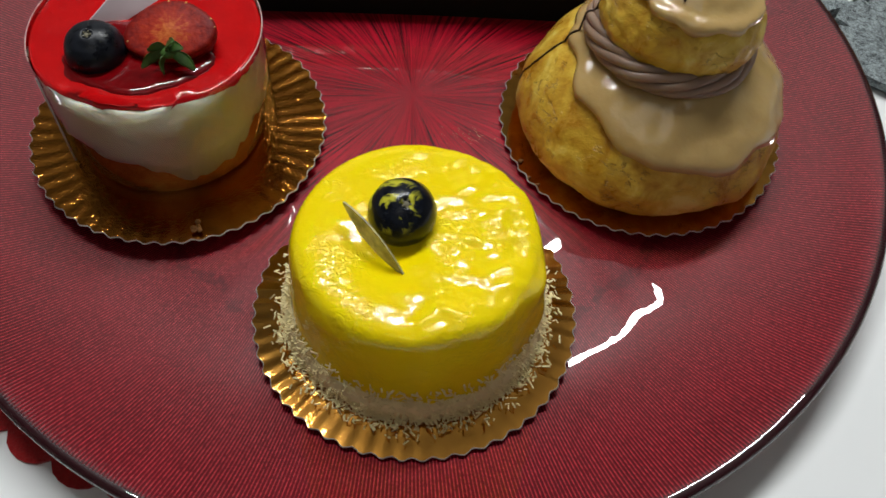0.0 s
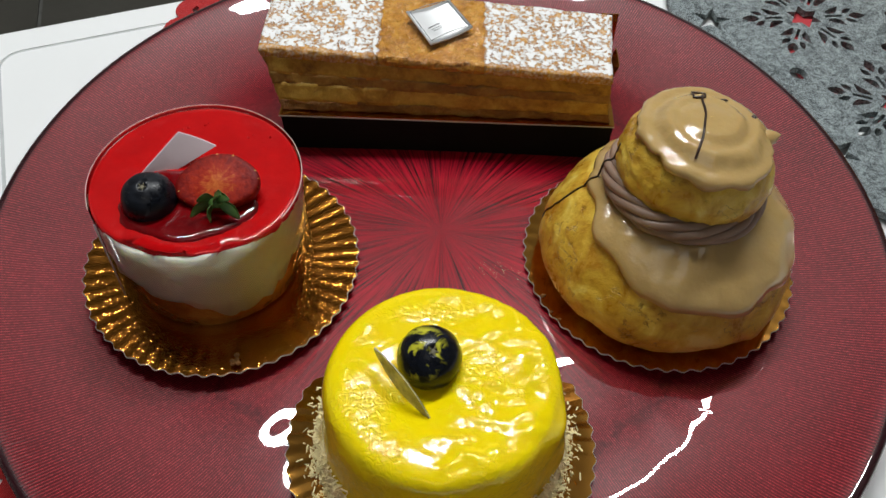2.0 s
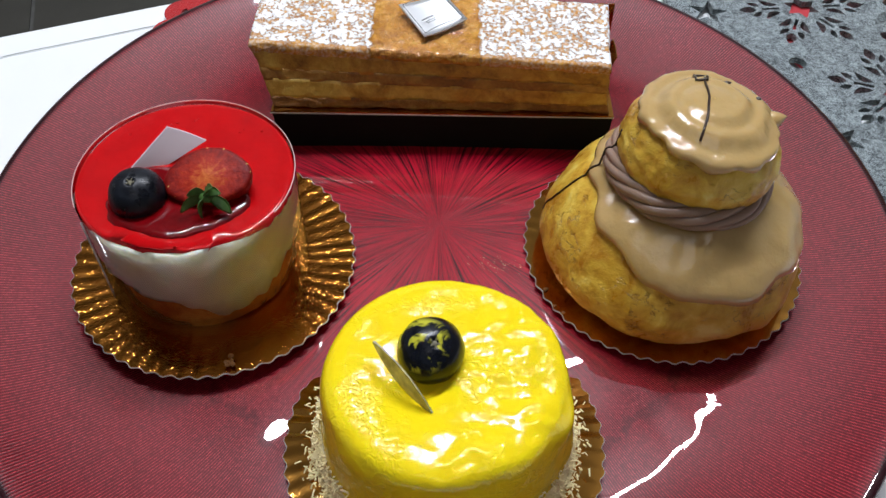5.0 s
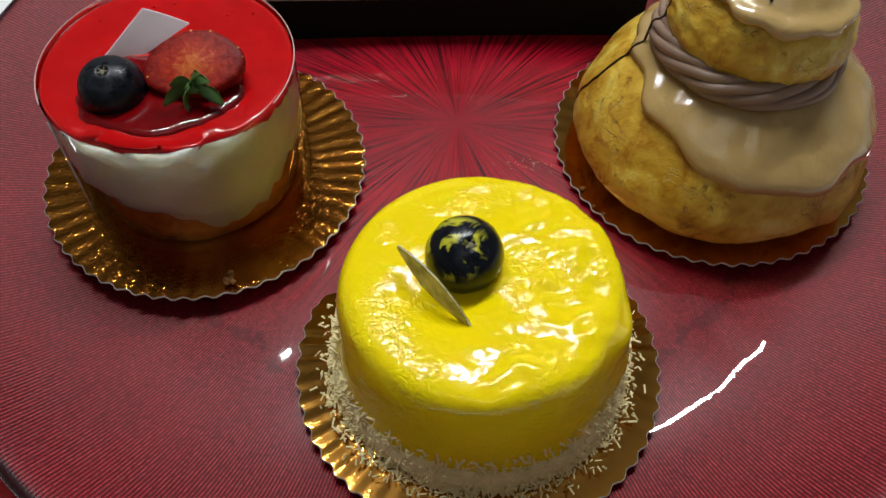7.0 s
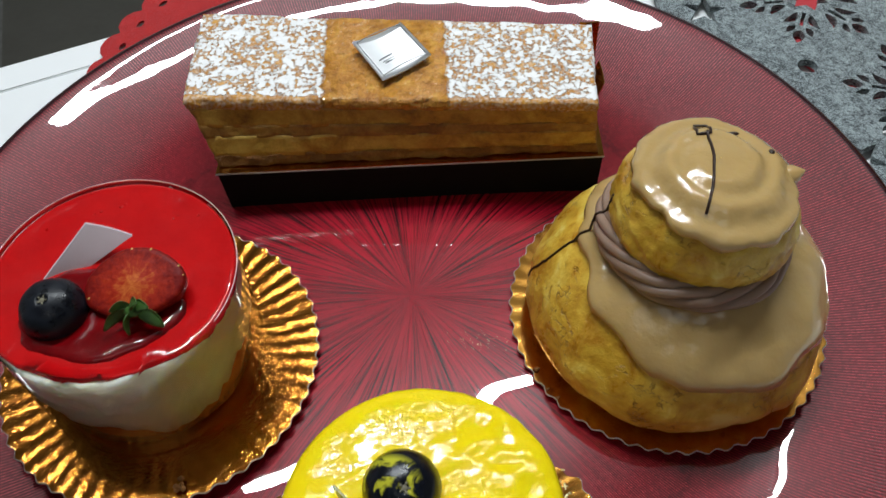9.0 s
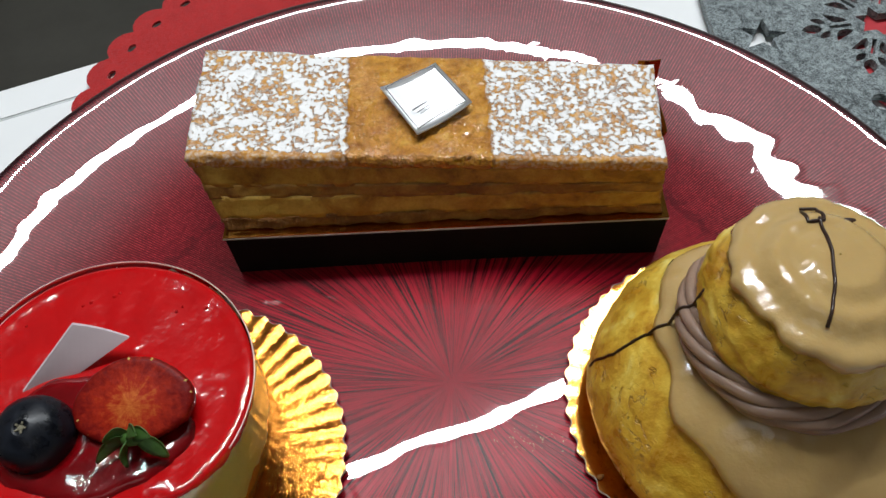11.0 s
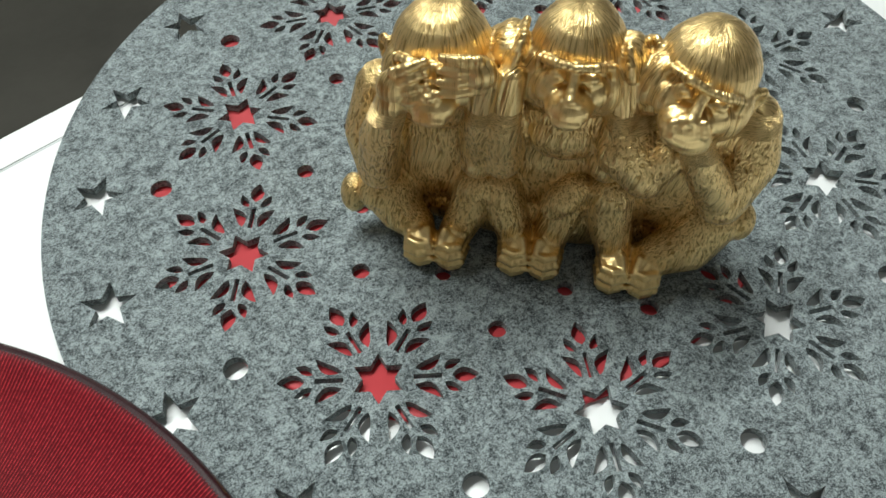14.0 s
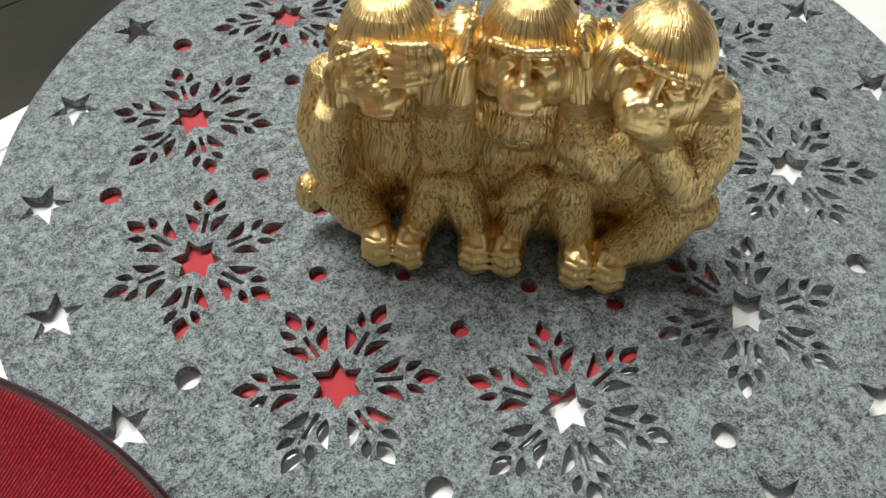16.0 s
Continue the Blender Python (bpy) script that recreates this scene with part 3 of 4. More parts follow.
def cut_sheet(loops, z0, z1):
    pts, edges = [], []
    for lp in loops:
        if sum(p.x * q.y - q.x * p.y for p, q in zip(lp, lp[1:] + lp[:1])) < 0:
            lp = lp[::-1]
        n = len(pts)
        pts += [Vector((p.x, p.y)) for p in lp]
        edges.append([n + i for i in range(len(lp))])
    vs, es, fs, _, _, owners = delaunay_2d_cdt(pts, [], edges, 1, 1e-7)
    fs = [f for f, o in zip(fs, owners) if len(o) == 1 and o[0] == 0]
    n = len(vs)
    verts = [(v.x, v.y, z1) for v in vs] + [(v.x, v.y, z0) for v in vs]
    faces = [tuple(f) for f in fs] + [tuple(i + n for i in reversed(f)) for f in fs]
    count = {}
    for f in fs:
        for i in range(len(f)):
            count[(f[i], f[(i + 1) % len(f)])] = 1
    for (i, j) in count:
        if (j, i) not in count:
            faces.append((j, i, i + n, j + n))
    return verts, faces


felt_mat = part("felt_mat", cut_sheet(mat_loops, MAT_Z0, MAT_Z1), M_FELT, smooth=False)
felt_mat.matrix_world = pose(MAT.x, MAT.y, 0)
tagged(felt_mat, "round grey felt table mat with snowflake and star cut-outs", "table mat")

under = part("round_coaster", lathe([(0.0, 0.0003), (0.1175, 0.0003), (0.118, 0.0008), (0.118, 0.0018), (0.1172, 0.0021), (0.112, 0.0021), (0.1116, 0.0017), (0.0, 0.0017)], 128), M_RED_PAPER)
under.matrix_world = pose(0.262, 0.175, 0)
tagged(under, "plain red round card mat under the grey felt", "table mat")

# red scalloped mat behind the plate
DOILY, DOILY_R = Vector((-0.038, 0.1185)), 0.0985
doily_loops = []
outline = []
N_SCALLOP = 36
for k in range(N_SCALLOP):
    for j in range(6):
        a = 360 * (k + j / 6) / N_SCALLOP
        outline.append(polar(DOILY_R - 0.0035 + 0.0045 * math.sin(math.pi * (j + 0.01) / 6) ** 0.6, a))
doily_loops.append(outline)
for k in range(N_SCALLOP):
    a = 360 * (k + 0.5) / N_SCALLOP
    doily_loops.append([polar(DOILY_R - 0.0085, a) + Matrix.Rotation(radians(a + 90), 2) @ Vector((0.0024 * math.cos(2 * math.pi * i / 10), 0.0014 * math.sin(2 * math.pi * i / 10))) for i in range(10)])
doily = part("scalloped_mat", cut_sheet(doily_loops, 0.0012, 0.0023), M_RED_FELT, smooth=False)
doily.matrix_world = pose(DOILY.x, DOILY.y, 0)
tagged(doily, "red felt mat with a scalloped pierced edge", "table mat")
lower_mat = part("scalloped_mat", cut_sheet(doily_loops, 0.0002, 0.0011), M_RED_FELT, smooth=False)
lower_mat.matrix_world = pose(-0.0560, -0.0470, 0, 0, 0, 4)
tagged(lower_mat, "red felt mat with a scalloped edge, mostly under the plate", "table mat")


# ---- pastries: shared pieces ----
def gold_card(m, radius, label, flute=1.0, foil=None, dish=0.0007):
    """A round gilt card with a pleated, scalloped edge."""
    n_pleat = 54
    rows = [0.0, 0.2, 0.4, 0.55, 0.62, 0.68, 0.74, 0.8, 0.86, 0.92, 0.97, 1.0]

    def warp(a, k, r, z):
        s = r / radius
        ph = n_pleat * a + 0.6 * math.sin(3 * a)
        w = smoothstep(0.55, 0.95, s)
        lift = 0.00010 * flute * w * math.sin(ph) * (1 + 0.6 * n3(math.cos(a) * 4, math.sin(a) * 4, 2)) + dish * smoothstep(0.62, 1.06, s) ** 1.4
        return r * (1 + 0.012 * w * math.sin(ph + 0.8)), z + lift
    top = lathe([(radius * s, 0.0) for s in rows], 272, warp)
    card = thing("cake_card", m, label, "cake card", group="gilt cake cards")
    part("gilt_face", top, foil or M_GOLD, card)
    rim = lathe([(radius * s, -0.0005) for s in reversed(rows)], 272, warp)
    part("underside", rim, M_CARD_UNDER, card)
    part("cut_edge", lathe([(radius, 0.00005), (radius * 1.004, -0.0001), (radius * 1.004, -0.00045), (radius, -0.00055)], 272, warp), M_CARD_EDGE, card, "pale cut edge of the card")
    return card


def lean(cx, cy, cz, degrees):
    """A pose that tips towards the plate's centre."""
    axis = Vector((cx, cy, 0)).cross(Vector((0, 0, 1))).normalized()
    return Matrix.Translation((cx, cy, cz)) @ Matrix.Rotation(radians(degrees), 4, axis)


def blueberry(c, r, material, label, tip=(0, 0, 1)):
    m = Matrix.Translation(c) @ Vector((0, 0, 1)).rotation_difference(Vector(tip)).to_matrix().to_4x4()
    prof = [(0, -0.92), (0.35, -0.88), (0.7, -0.68), (0.95, -0.3), (1.0, 0.05), (0.93, 0.42), (0.72, 0.72), (0.45, 0.87), (0.24, 0.945), (0.16, 0.94), (0.09, 0.90), (0.0, 0.89)]
    berry = thing("blueberry", m, label, "berry")
    part("skin", lathe([(a * r, b * r) for a, b in smooth_profile(prof, 3)], 40, lambda a, k, rr, z: (rr * (1 + 0.03 * n3(math.cos(a), math.sin(a), z * 200, 2)), z)), material, berry)
    sep = []
    for k in range(5):
        a = 2 * math.pi * k / 5
        sep.append(tube([(0.08 * r * math.cos(a), 0.08 * r * math.sin(a), 0.90 * r), (0.15 * r * math.cos(a), 0.15 * r * math.sin(a), 0.945 * r)], 0.03 * r, 5))
    part("calyx", join(*sep, ball((0, 0, 0.895 * r), (0.09 * r, 0.09 * r, 0.04 * r), 10, 6)), M_CALYX, berry, "dry pale star at the top")
    return berry


# ---- yellow glazed cake ----
Y_AT = lean(0.0030, -0.0862, 0.0117, 2.6)
gold_card(Y_AT @ pose(0, 0, 0.0009), 0.0483, "round gold pleated card under the yellow cake", 0.16, dish=-0.0020)
yellow = thing("glazed_cake", Y_AT @ pose(0, 0.0002, 0.0012), "small round cake with shiny yellow mirror glaze", "cake")
y_prof = smooth_profile([(0.0, 0.0360), (0.012, 0.0357), (0.024, 0.0360), (0.0298, 0.0357), (0.0330, 0.0340), (0.0345, 0.0300), (0.0354, 0.021), (0.0362, 0.012), (0.0370, 0.006), (0.0366, 0.004)], 7)


def y_warp(a, k, r, z):
    x, y = r * math.cos(a), r * math.sin(a)
    top = smoothstep(0.029, 0.034, z)
    right = smoothstep(-0.012, 0.012, x)
    lump = 0.0009 * n3(x, y, 1.0, 95) * (0.15 + right) + 0.0007 * n3(x, y * 1.6, 4.0, 210) * (0.15 + right)
    dent = -0.0022 * math.exp(-((x + 0.009) ** 2 + (y + 0.006) ** 2) / 0.00007)
    roll = 0.0010 * smoothstep(0.018, 0.026, r) * right * math.sin(4 * a + 2 * n3(x, y, 2, 60))
    side = (1 - top) * 0.0007 * n3(math.cos(a) * 3, math.sin(a) * 3, z * 90)
    drip = 0.0016 * math.exp(-((a - 5.95) / 0.20) ** 2) * smoothstep(0.004, 0.016, z) * (1 - top)
    return r + side + drip + 0.0005 * right * n3(math.cos(a) * 4, math.sin(a) * 4, 0.5) * smoothstep(0.02, 0.03, r), z + top * (lump + dent + roll)


part("glaze", lathe(y_prof, 144, y_warp), M_YELLOW, yellow)
part("biscuit_base", lathe([(0.0, -0.0010), (0.0372, -0.0010), (0.0384, 0.001), (0.0384, 0.0065), (0.0366, 0.0085), (0.03, 0.009)], 96,
                           lambda a, k, r, z: (r * (1 + 0.012 * n3(math.cos(a) * 9, math.sin(a) * 9, z * 300)), z)), M_COCONUT, yellow, "pale biscuit base")
rng = random.Random(4)
shreds = []
for k in range(6000):
    a = rng.uniform(0, 2 * math.pi)
    if k < 5000:
        z = min(abs(rng.gauss(0.0, 0.0055)), 0.0135)
        r = 0.0374 + rng.uniform(-0.0002, 0.0024) * (1 - z / 0.016) - z * 0.05
    else:
        z, r = 0.0006 + 0.0006 * rng.random(), 0.0385 + abs(rng.gauss(0, 0.0024))
        if r > 0.046:
            continue
    p = Vector((r * math.cos(a), r * math.sin(a), z))
    d = Vector((rng.gauss(0, 1), rng.gauss(0, 1), rng.gauss(0, 0.7))).normalized() * rng.uniform(0.0004, 0.0012)
    shreds.append(tube([p - d, p + d], rng.uniform(0.00016, 0.00034), 4))
tagged(part("coconut_shreds", join(*shreds), M_COCONUT, yellow, "grated coconut round the foot", smooth=False), kind="stuff")
blueberry((-0.0013, -0.0802, 0.0515), 0.0092, M_BERRY_GLAZED, "dark blueberry smeared with yellow glaze", (0.15, -0.35, 1))


def curved_leaf(a, b, up, width, curl, thick, n=16, m=6):
    """A thin pointed leaf from a to b, up: its broad direction, curled a little out of its plane."""
    a, b, up = Vector(a), Vector(b), Vector(up)
    d = b - a
    up = (up - d.normalized() * up.dot(d.normalized())).normalized()
    nor = d.cross(up).normalized()
    verts, faces = [], []
    for s in (0.5, -0.5):
        for i in range(n + 1):
            t = i / n
            w = width * (math.sin(math.pi * (0.04 + 0.92 * t))) ** 0.8
            for j in range(m + 1):
                q = j / m - 0.15
                verts.append(a + d * t + up * (w * q) + nor * (curl * math.sin(math.pi * t) * (1 - q) + s * thick))
    k = (n + 1) * (m + 1)
    for i in range(n):
        for j in range(m):
            p = i * (m + 1) + j
            faces += [(p, p + 1, p + m + 2, p + m + 1), (k + p, k + p + m + 1, k + p + m + 2, k + p + 1)]
    for i in range(n):
        for j in (0, m):
            p = i * (m + 1) + j
            faces.append((p, p + m + 1, k + p + m + 1, k + p))
    for j in range(m):
        for i in (0, n):
            p = i * (m + 1) + j
            faces.append((p, p + 1, k + p + 1, k + p))
    return verts, faces


leaf = part("chocolate_leaf", curved_leaf((-0.0168, -0.0800, 0.0548), (-0.0006, -0.0975, 0.0480), (0.10, -0.12, 0.95), 0.0062, 0.0012, 0.0005), M_LEAF_CHOC)
tagged(leaf, "curved leaf of marbled chocolate leaning on the blueberry", "cake decoration")

# ---- strawberry mousse cake ----
R_AT = lean(-0.0780, -0.0200, 0.0140, 0.8)
gold_card(R_AT, 0.0483, "round gold pleated card under the red topped cake", 1.1, M_GOLD_DARK_CREASED)
red_cake = thing("mousse_cake", R_AT @ pose(-0.0021, 0.0009, 0.0006), "round mousse cake with red jelly top in a clear collar", "cake")
R_R = 0.0338


def r_edge(a):
    """Height of the wavy line where the mousse ends above the sponge."""
    d = (math.degrees(a) - 300 + 180) % 360 - 180
    return 0.0215 + 0.004 * math.exp(-((d + 75) / 30) ** 2) - 0.0135 * math.exp(-(d / 30) ** 2) + 0.004 * n3(math.cos(a) * 2.2, math.sin(a) * 2.2, 3.0) + 0.003 * n3(math.cos(a) * 7, math.sin(a) * 7, 7.0) + 0.0012 * n3(math.cos(a) * 17, math.sin(a) * 17, 2.0)


def mousse_warp(a, k, r, z):
    if k <= 1:
        return r, r_edge(a) - 0.0005 * k
    bite = -0.0028 * max(0.0, n3(math.cos(a) * 3.2, math.sin(a) * 3.2, z * 90 + 1.3)) - 0.0014 * max(0.0, n3(math.cos(a) * 6, math.sin(a) * 6, z * 190)) - 0.0007 * max(0.0, n3(math.cos(a) * 14, math.sin(a) * 14, z * 420))
    return r + bite, z + (0.0012 * n3(math.cos(a) * 5, math.sin(a) * 5, 9) if k > 16 else 0)


part("sponge", lathe([(0.0, 0.0), (0.0290, 0.0), (0.0302, 0.001), (0.0306, 0.008), (0.0306, 0.014), (0.0300, 0.024), (0.0, 0.024)], 96,
                     lambda a, k, r, z: (r * (1 + 0.015 * n3(math.cos(a) * 7, math.sin(a) * 7, z * 200)), z)), M_SPONGE, red_cake, "soaked brown sponge base, tinted amber for the mirrored gold card")
part("mousse", lathe([(0.026, 0.016), (R_R - 0.0012, 0.0155)] + [(R_R - 0.0003, z) for z in np.linspace(0.018, 0.0378, 16)] + [(R_R - 0.0007, 0.0399), (0.0322, 0.0402), (0.0300, 0.0398), (0.026, 0.0390), (0.0, 0.0390)], 120, mousse_warp), M_MOUSSE, red_cake, "creamy white mousse")


def jelly_warp(a, k, r, z):
    x, y = r * math.cos(a), r * math.sin(a)
    d = (math.degrees(a) - 268 + 180) % 360 - 180
    if k <= 2:
        r -= (0.0022 + 0.0012 * n3(math.cos(a) * 6, math.sin(a) * 6, 3)) * math.exp(-(d / 42) ** 4)
    return r, z + (0.0006 * n3(x, y, 0, 60) + 0.0004 * n3(x, y, 5, 200) - 0.0012 * math.exp(-((x - 0.001) ** 2 + (y + 0.012) ** 2) / 0.00008) + 0.0006 * n3(x, y, 8, 150) * smoothstep(0.0, -0.014, y) if k > 2 else (0.0022 * n3(math.cos(a) * 5, math.sin(a) * 5, 9) + 0.0014 * n3(math.cos(a) * 12, math.sin(a) * 12, 4) if k == 0 else 0))


part("jelly", lathe([(R_R - 0.0002, 0.0385), (R_R - 0.0002, 0.0408), (R_R - 0.0012, 0.0413), (0.031, 0.0411), (0.027, 0.0409), (0.02, 0.0408), (0.012, 0.0408), (0.006, 0.0408), (0.0, 0.0408)], 120, jelly_warp), M_JELLY, red_cake, "glossy red fruit jelly")


def dark_patch_warp(a, k, r, z):
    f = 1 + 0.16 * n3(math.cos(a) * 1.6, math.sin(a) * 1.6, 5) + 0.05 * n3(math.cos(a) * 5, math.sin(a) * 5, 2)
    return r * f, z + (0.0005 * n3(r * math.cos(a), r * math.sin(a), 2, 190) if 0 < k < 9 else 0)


# The jelly's darker look round the fruit is put into a separate patch.
dark_patch_geo = lathe([(0.0150, -0.0012), (0.0148, -0.0002), (0.0140, 0.0004), (0.0128, 0.0006), (0.011, 0.0006), (0.009, 0.0006), (0.007, 0.0006), (0.005, 0.0006), (0.003, 0.0006), (0.0, 0.0006)], 72, dark_patch_warp)
part("dark_patch", ([(x * 1.5 - 0.0010, y * 0.98 - 0.0115, z + 0.0412) for x, y, z in dark_patch_geo[0]], dark_patch_geo[1]), M_JELLY_DARK, red_cake, "darker wet-looking red patch round the fruit")
rng_b = random.Random(21)
for k in range(9):
    t, q = radians(rng_b.uniform(20, 170)), rng_b.uniform(0.024, 0.0315)
    b = rng_b.uniform(0.0003, 0.0006)
    part("bubble", ball((q * math.cos(t), q * math.sin(t), 0.0411), (b, b, b * 0.6), 10, 6), M_JELLY, red_cake)
# A pale tube carries the highlight along the clear film's rim.
arc = [radians(-28 + 236 * k / 90) for k in range(91)]
part("collar_rim", tube([((R_R + 0.0003) * math.cos(t), (R_R + 0.0003) * math.sin(t), 0.0420) for t in arc], 0.00018, 6), M_RIM, red_cake, "upper rim of the clear film, its highlight coloured in pale")
# A white strand stands in for the highlight on the film's cut end.
end = radians(214)
part("film_end_highlight", tube([((R_R + 0.0004) * math.cos(end), (R_R + 0.0004) * math.sin(end), z) for z in (0.001, 0.012, 0.024, 0.0385)], 0.00022, 5), M_TABLE, red_cake, "cut end of the clear film, its highlight modelled in white")
collar = part("acetate_collar", lathe([(R_R + 0.0002, 0.0), (R_R + 0.0002, 0.0422)], 128), M_ACETATE, red_cake, "clear plastic film collar")
blueberry((-0.0914, -0.0303, 0.0575), 0.0086, M_BERRY, "dusty dark blueberry on the red jelly", (0.0, -0.2, 1))

berry = thing("strawberry", Matrix.Translation((-0.0700, -0.0245, 0.0565)) @ Euler((radians(20), radians(-5), radians(4))).to_matrix().to_4x4(), "halved red strawberry with green leaves, cut side up", "strawberry")


def straw_warp(a, k, r, z):
    x = r * math.cos(a)
    pinch = 1 - 0.06 * math.sin(a) + 0.20 * max(0.0, math.sin(a)) ** 4 + 0.04 * n3(math.cos(a) * 3, math.sin(a) * 3, 2)
    return r * pinch, z


half = lathe(smooth_profile([(0.0, -0.006), (0.007, -0.005), (0.0118, -0.001), (0.0134, 0.0035), (0.0128, 0.0052), (0.009, 0.0056), (0.0, 0.0062)], 5), 56, straw_warp)
part("flesh", ([(x, y * 0.64 + 0.001, z) for x, y, z in half[0]], half[1]), M_STRAW, berry)
rng_s = random.Random(33)
for k in range(16):
    t = 2 * math.pi * (k + rng_s.uniform(-0.3, 0.3)) / 16
    rr, _ = straw_warp(t, 0, rng_s.uniform(0.0122, 0.0133), 0)
    part("seed", moved(ball((0, 0, 0), (0.0005, 0.00032, 0.0003), 8, 6), Matrix.Translation((rr * math.cos(t), rr * math.sin(t) * 0.64 + 0.001, rng_s.uniform(0.0030, 0.0052))) @ Matrix.Rotation(t, 4, "Z")), M_SEED, berry)
seps = []
for k, (dx, dy, dz) in enumerate(((-0.0085, -0.002, 0.0), (-0.0055, 0.003, 0.0035), (-0.0015, -0.004, -0.002), (0.0025, 0.004, 0.004), (0.0065, 0.0025, 0.0035), (0.0085, -0.003, -0.003), (0.0050, 0.003, 0.0085))):
    seps.append(curved_leaf((0.0006, -0.0068, 0.0072), (dx * 0.85, -0.0096 + dy * 0.8, 0.0070 + dz * 0.8), (0.2, 1, 0.6), 0.0032, 0.0012, 0.0003, 8, 4))
part("sepal_tuft", join(*seps, ball((0.0006, -0.0068, 0.0070), (0.0028, 0.0020, 0.0014), 10, 6)), M_SEPAL, berry, "small green leaf tuft")


def bent_plate(corners, bow, thick, n=10):
    """A thin four-cornered plate, bowed."""
    a, b, c, d = (Vector(q) for q in corners)
    nor = (b - a).cross(d - a).normalized()
    verts, faces = [], []
    for s in (0, 1):
        for i in range(n + 1):
            for j in range(n + 1):
                u, v = i / n, j / n
                p = (a * (1 - u) + b * u) * (1 - v) + (d * (1 - u) + c * u) * v
                verts.append(p + nor * (bow * math.sin(math.pi * u) + s * thick))
    k = (n + 1) ** 2
    w = n + 1
    for i in range(n):
        for j in range(n):
            p = i * w + j
            faces += [(p, p + 1, p + w + 1, p + w), (k + p, k + p + w, k + p + w + 1, k + p + 1)]
    for i in range(n):
        for p, q in ((i, i + 1), (n * w + i, n * w + i + 1), (i * w, i * w + w), (i * w + n, i * w + w + n)):
            faces.append((p, q, k + q, k + p))
    return verts, faces


plaque = part("chocolate_plaque", bent_plate(((-0.0872, -0.0150, 0.0548), (-0.0990, -0.0200, 0.0550), (-0.0861, -0.0066, 0.0640), (-0.0740, -0.0088, 0.0606)), 0.0006, 0.0006), M_PLAQUE, smooth=False)
tagged(plaque, "thin pearly white chocolate plaque set in the jelly", "cake decoration")

# ---- coffee religieuse ----
C_AT = lean(0.0799, -0.0106, 0.0126, 0.5)
gold_card(C_AT, 0.0485, "round gold pleated card under the coffee choux", 0.3)
choux = thing("cream_puff", C_AT @ pose(0.0008, -0.0018, 0.0006), "two-tier choux bun with glossy coffee icing", "pastry")
big_prof = smooth_profile([(0.0, 0.0), (0.030, 0.0), (0.0400, 0.0025), (0.0442, 0.0085), (0.0430, 0.0165), (0.0380, 0.0255), (0.0300, 0.0335), (0.0200, 0.0388), (0.0, 0.0410)], 7)


def big_warp(a, k, r, z):
    c, s = math.cos(a), math.sin(a)
    return r * (1 + 0.028 * n3(c * 1.7, s * 1.7, z * 30) + 0.015 * n3(c * 6, s * 6, z * 150) + 0.010 * n3(c * 14, s * 14, z * 330)), z + 0.0008 * n3(c * r, s * r, 3, 120)


part("big_bun", lathe(big_prof, 120, big_warp), M_CHOUX, choux, "golden brown choux crust")


def icing_shell(profile, warp, end, thick, segs=120, rows=26):
    """Icing that follows a bun from its top down to end(angle) along the profile, thick at its lip."""
    pts = list(reversed(profile))
    length = [0.0]
    for p, q in zip(pts, pts[1:]):
        length.append(length[-1] + math.hypot(q[0] - p[0], q[1] - p[1]))

    def at(s):
        for k in range(len(pts) - 1):
            if length[k + 1] >= s:
                t = (s - length[k]) / max(length[k + 1] - length[k], 1e-9)
                p, q = pts[k], pts[k + 1]
                d = Vector((q[0] - p[0], q[1] - p[1])).normalized()
                return p[0] + (q[0] - p[0]) * t, p[1] + (q[1] - p[1]) * t, -d.y, d.x
        return (*pts[-1], 1, 0)
    verts, faces = [], []
    for i in range(segs):
        a = 2 * math.pi * i / segs
        e = end(a)
        for k in range(rows + 3):
            s = e * min(k / rows, 1.0)
            r, z, nr, nz = at(s)
            r, z = warp(a, 0, r, z)
            h = thick * (1.0 + 0.5 * smoothstep(0.7, 0.93, k / rows)) * (1 - smoothstep(0.95, 1.0, min(k / rows, 1.0)) * 0.4)
            h += 0.0009 * n3(r * math.cos(a), r * math.sin(a), z, 80) + 0.0003 * n3(r * math.cos(a), r * math.sin(a), z + 1, 220)
            if k > rows:
                h = thick * (0.4, -0.6)[k - rows - 1]
            rr = max(r + nr * h, 0.0002)
            verts.append((rr * math.cos(a), rr * math.sin(a), z + nz * h))
    w = rows + 3
    for i in range(segs):
        j = (i + 1) % segs
        for k in range(w - 1):
            faces.append((i * w + k, i * w + k + 1, j * w + k + 1, j * w + k))
    return verts, faces


def big_end(a):
    d = math.degrees(a) % 360
    front = math.exp(-(((d - 285 + 180) % 360 - 180) / 62) ** 2)
    right = math.exp(-(((d - 20 + 180) % 360 - 180) / 60) ** 2)
    left = math.exp(-(((d - 185 + 180) % 360 - 180) / 45) ** 2)
    return 0.037 + 0.0088 * front + 0.0110 * right - 0.0065 * left + 0.0022 * n3(math.cos(a) * 3.5, math.sin(a) * 3.5, 6) + 0.001 * math.sin(9 * a)


part("big_icing", icing_shell(big_prof, big_warp, big_end, 0.0013), M_COFFEE, choux, "glossy coffee icing with a wavy lip")
NECK = pose(-0.0004, 0.0012, 0.0405, -4, 3, 0)


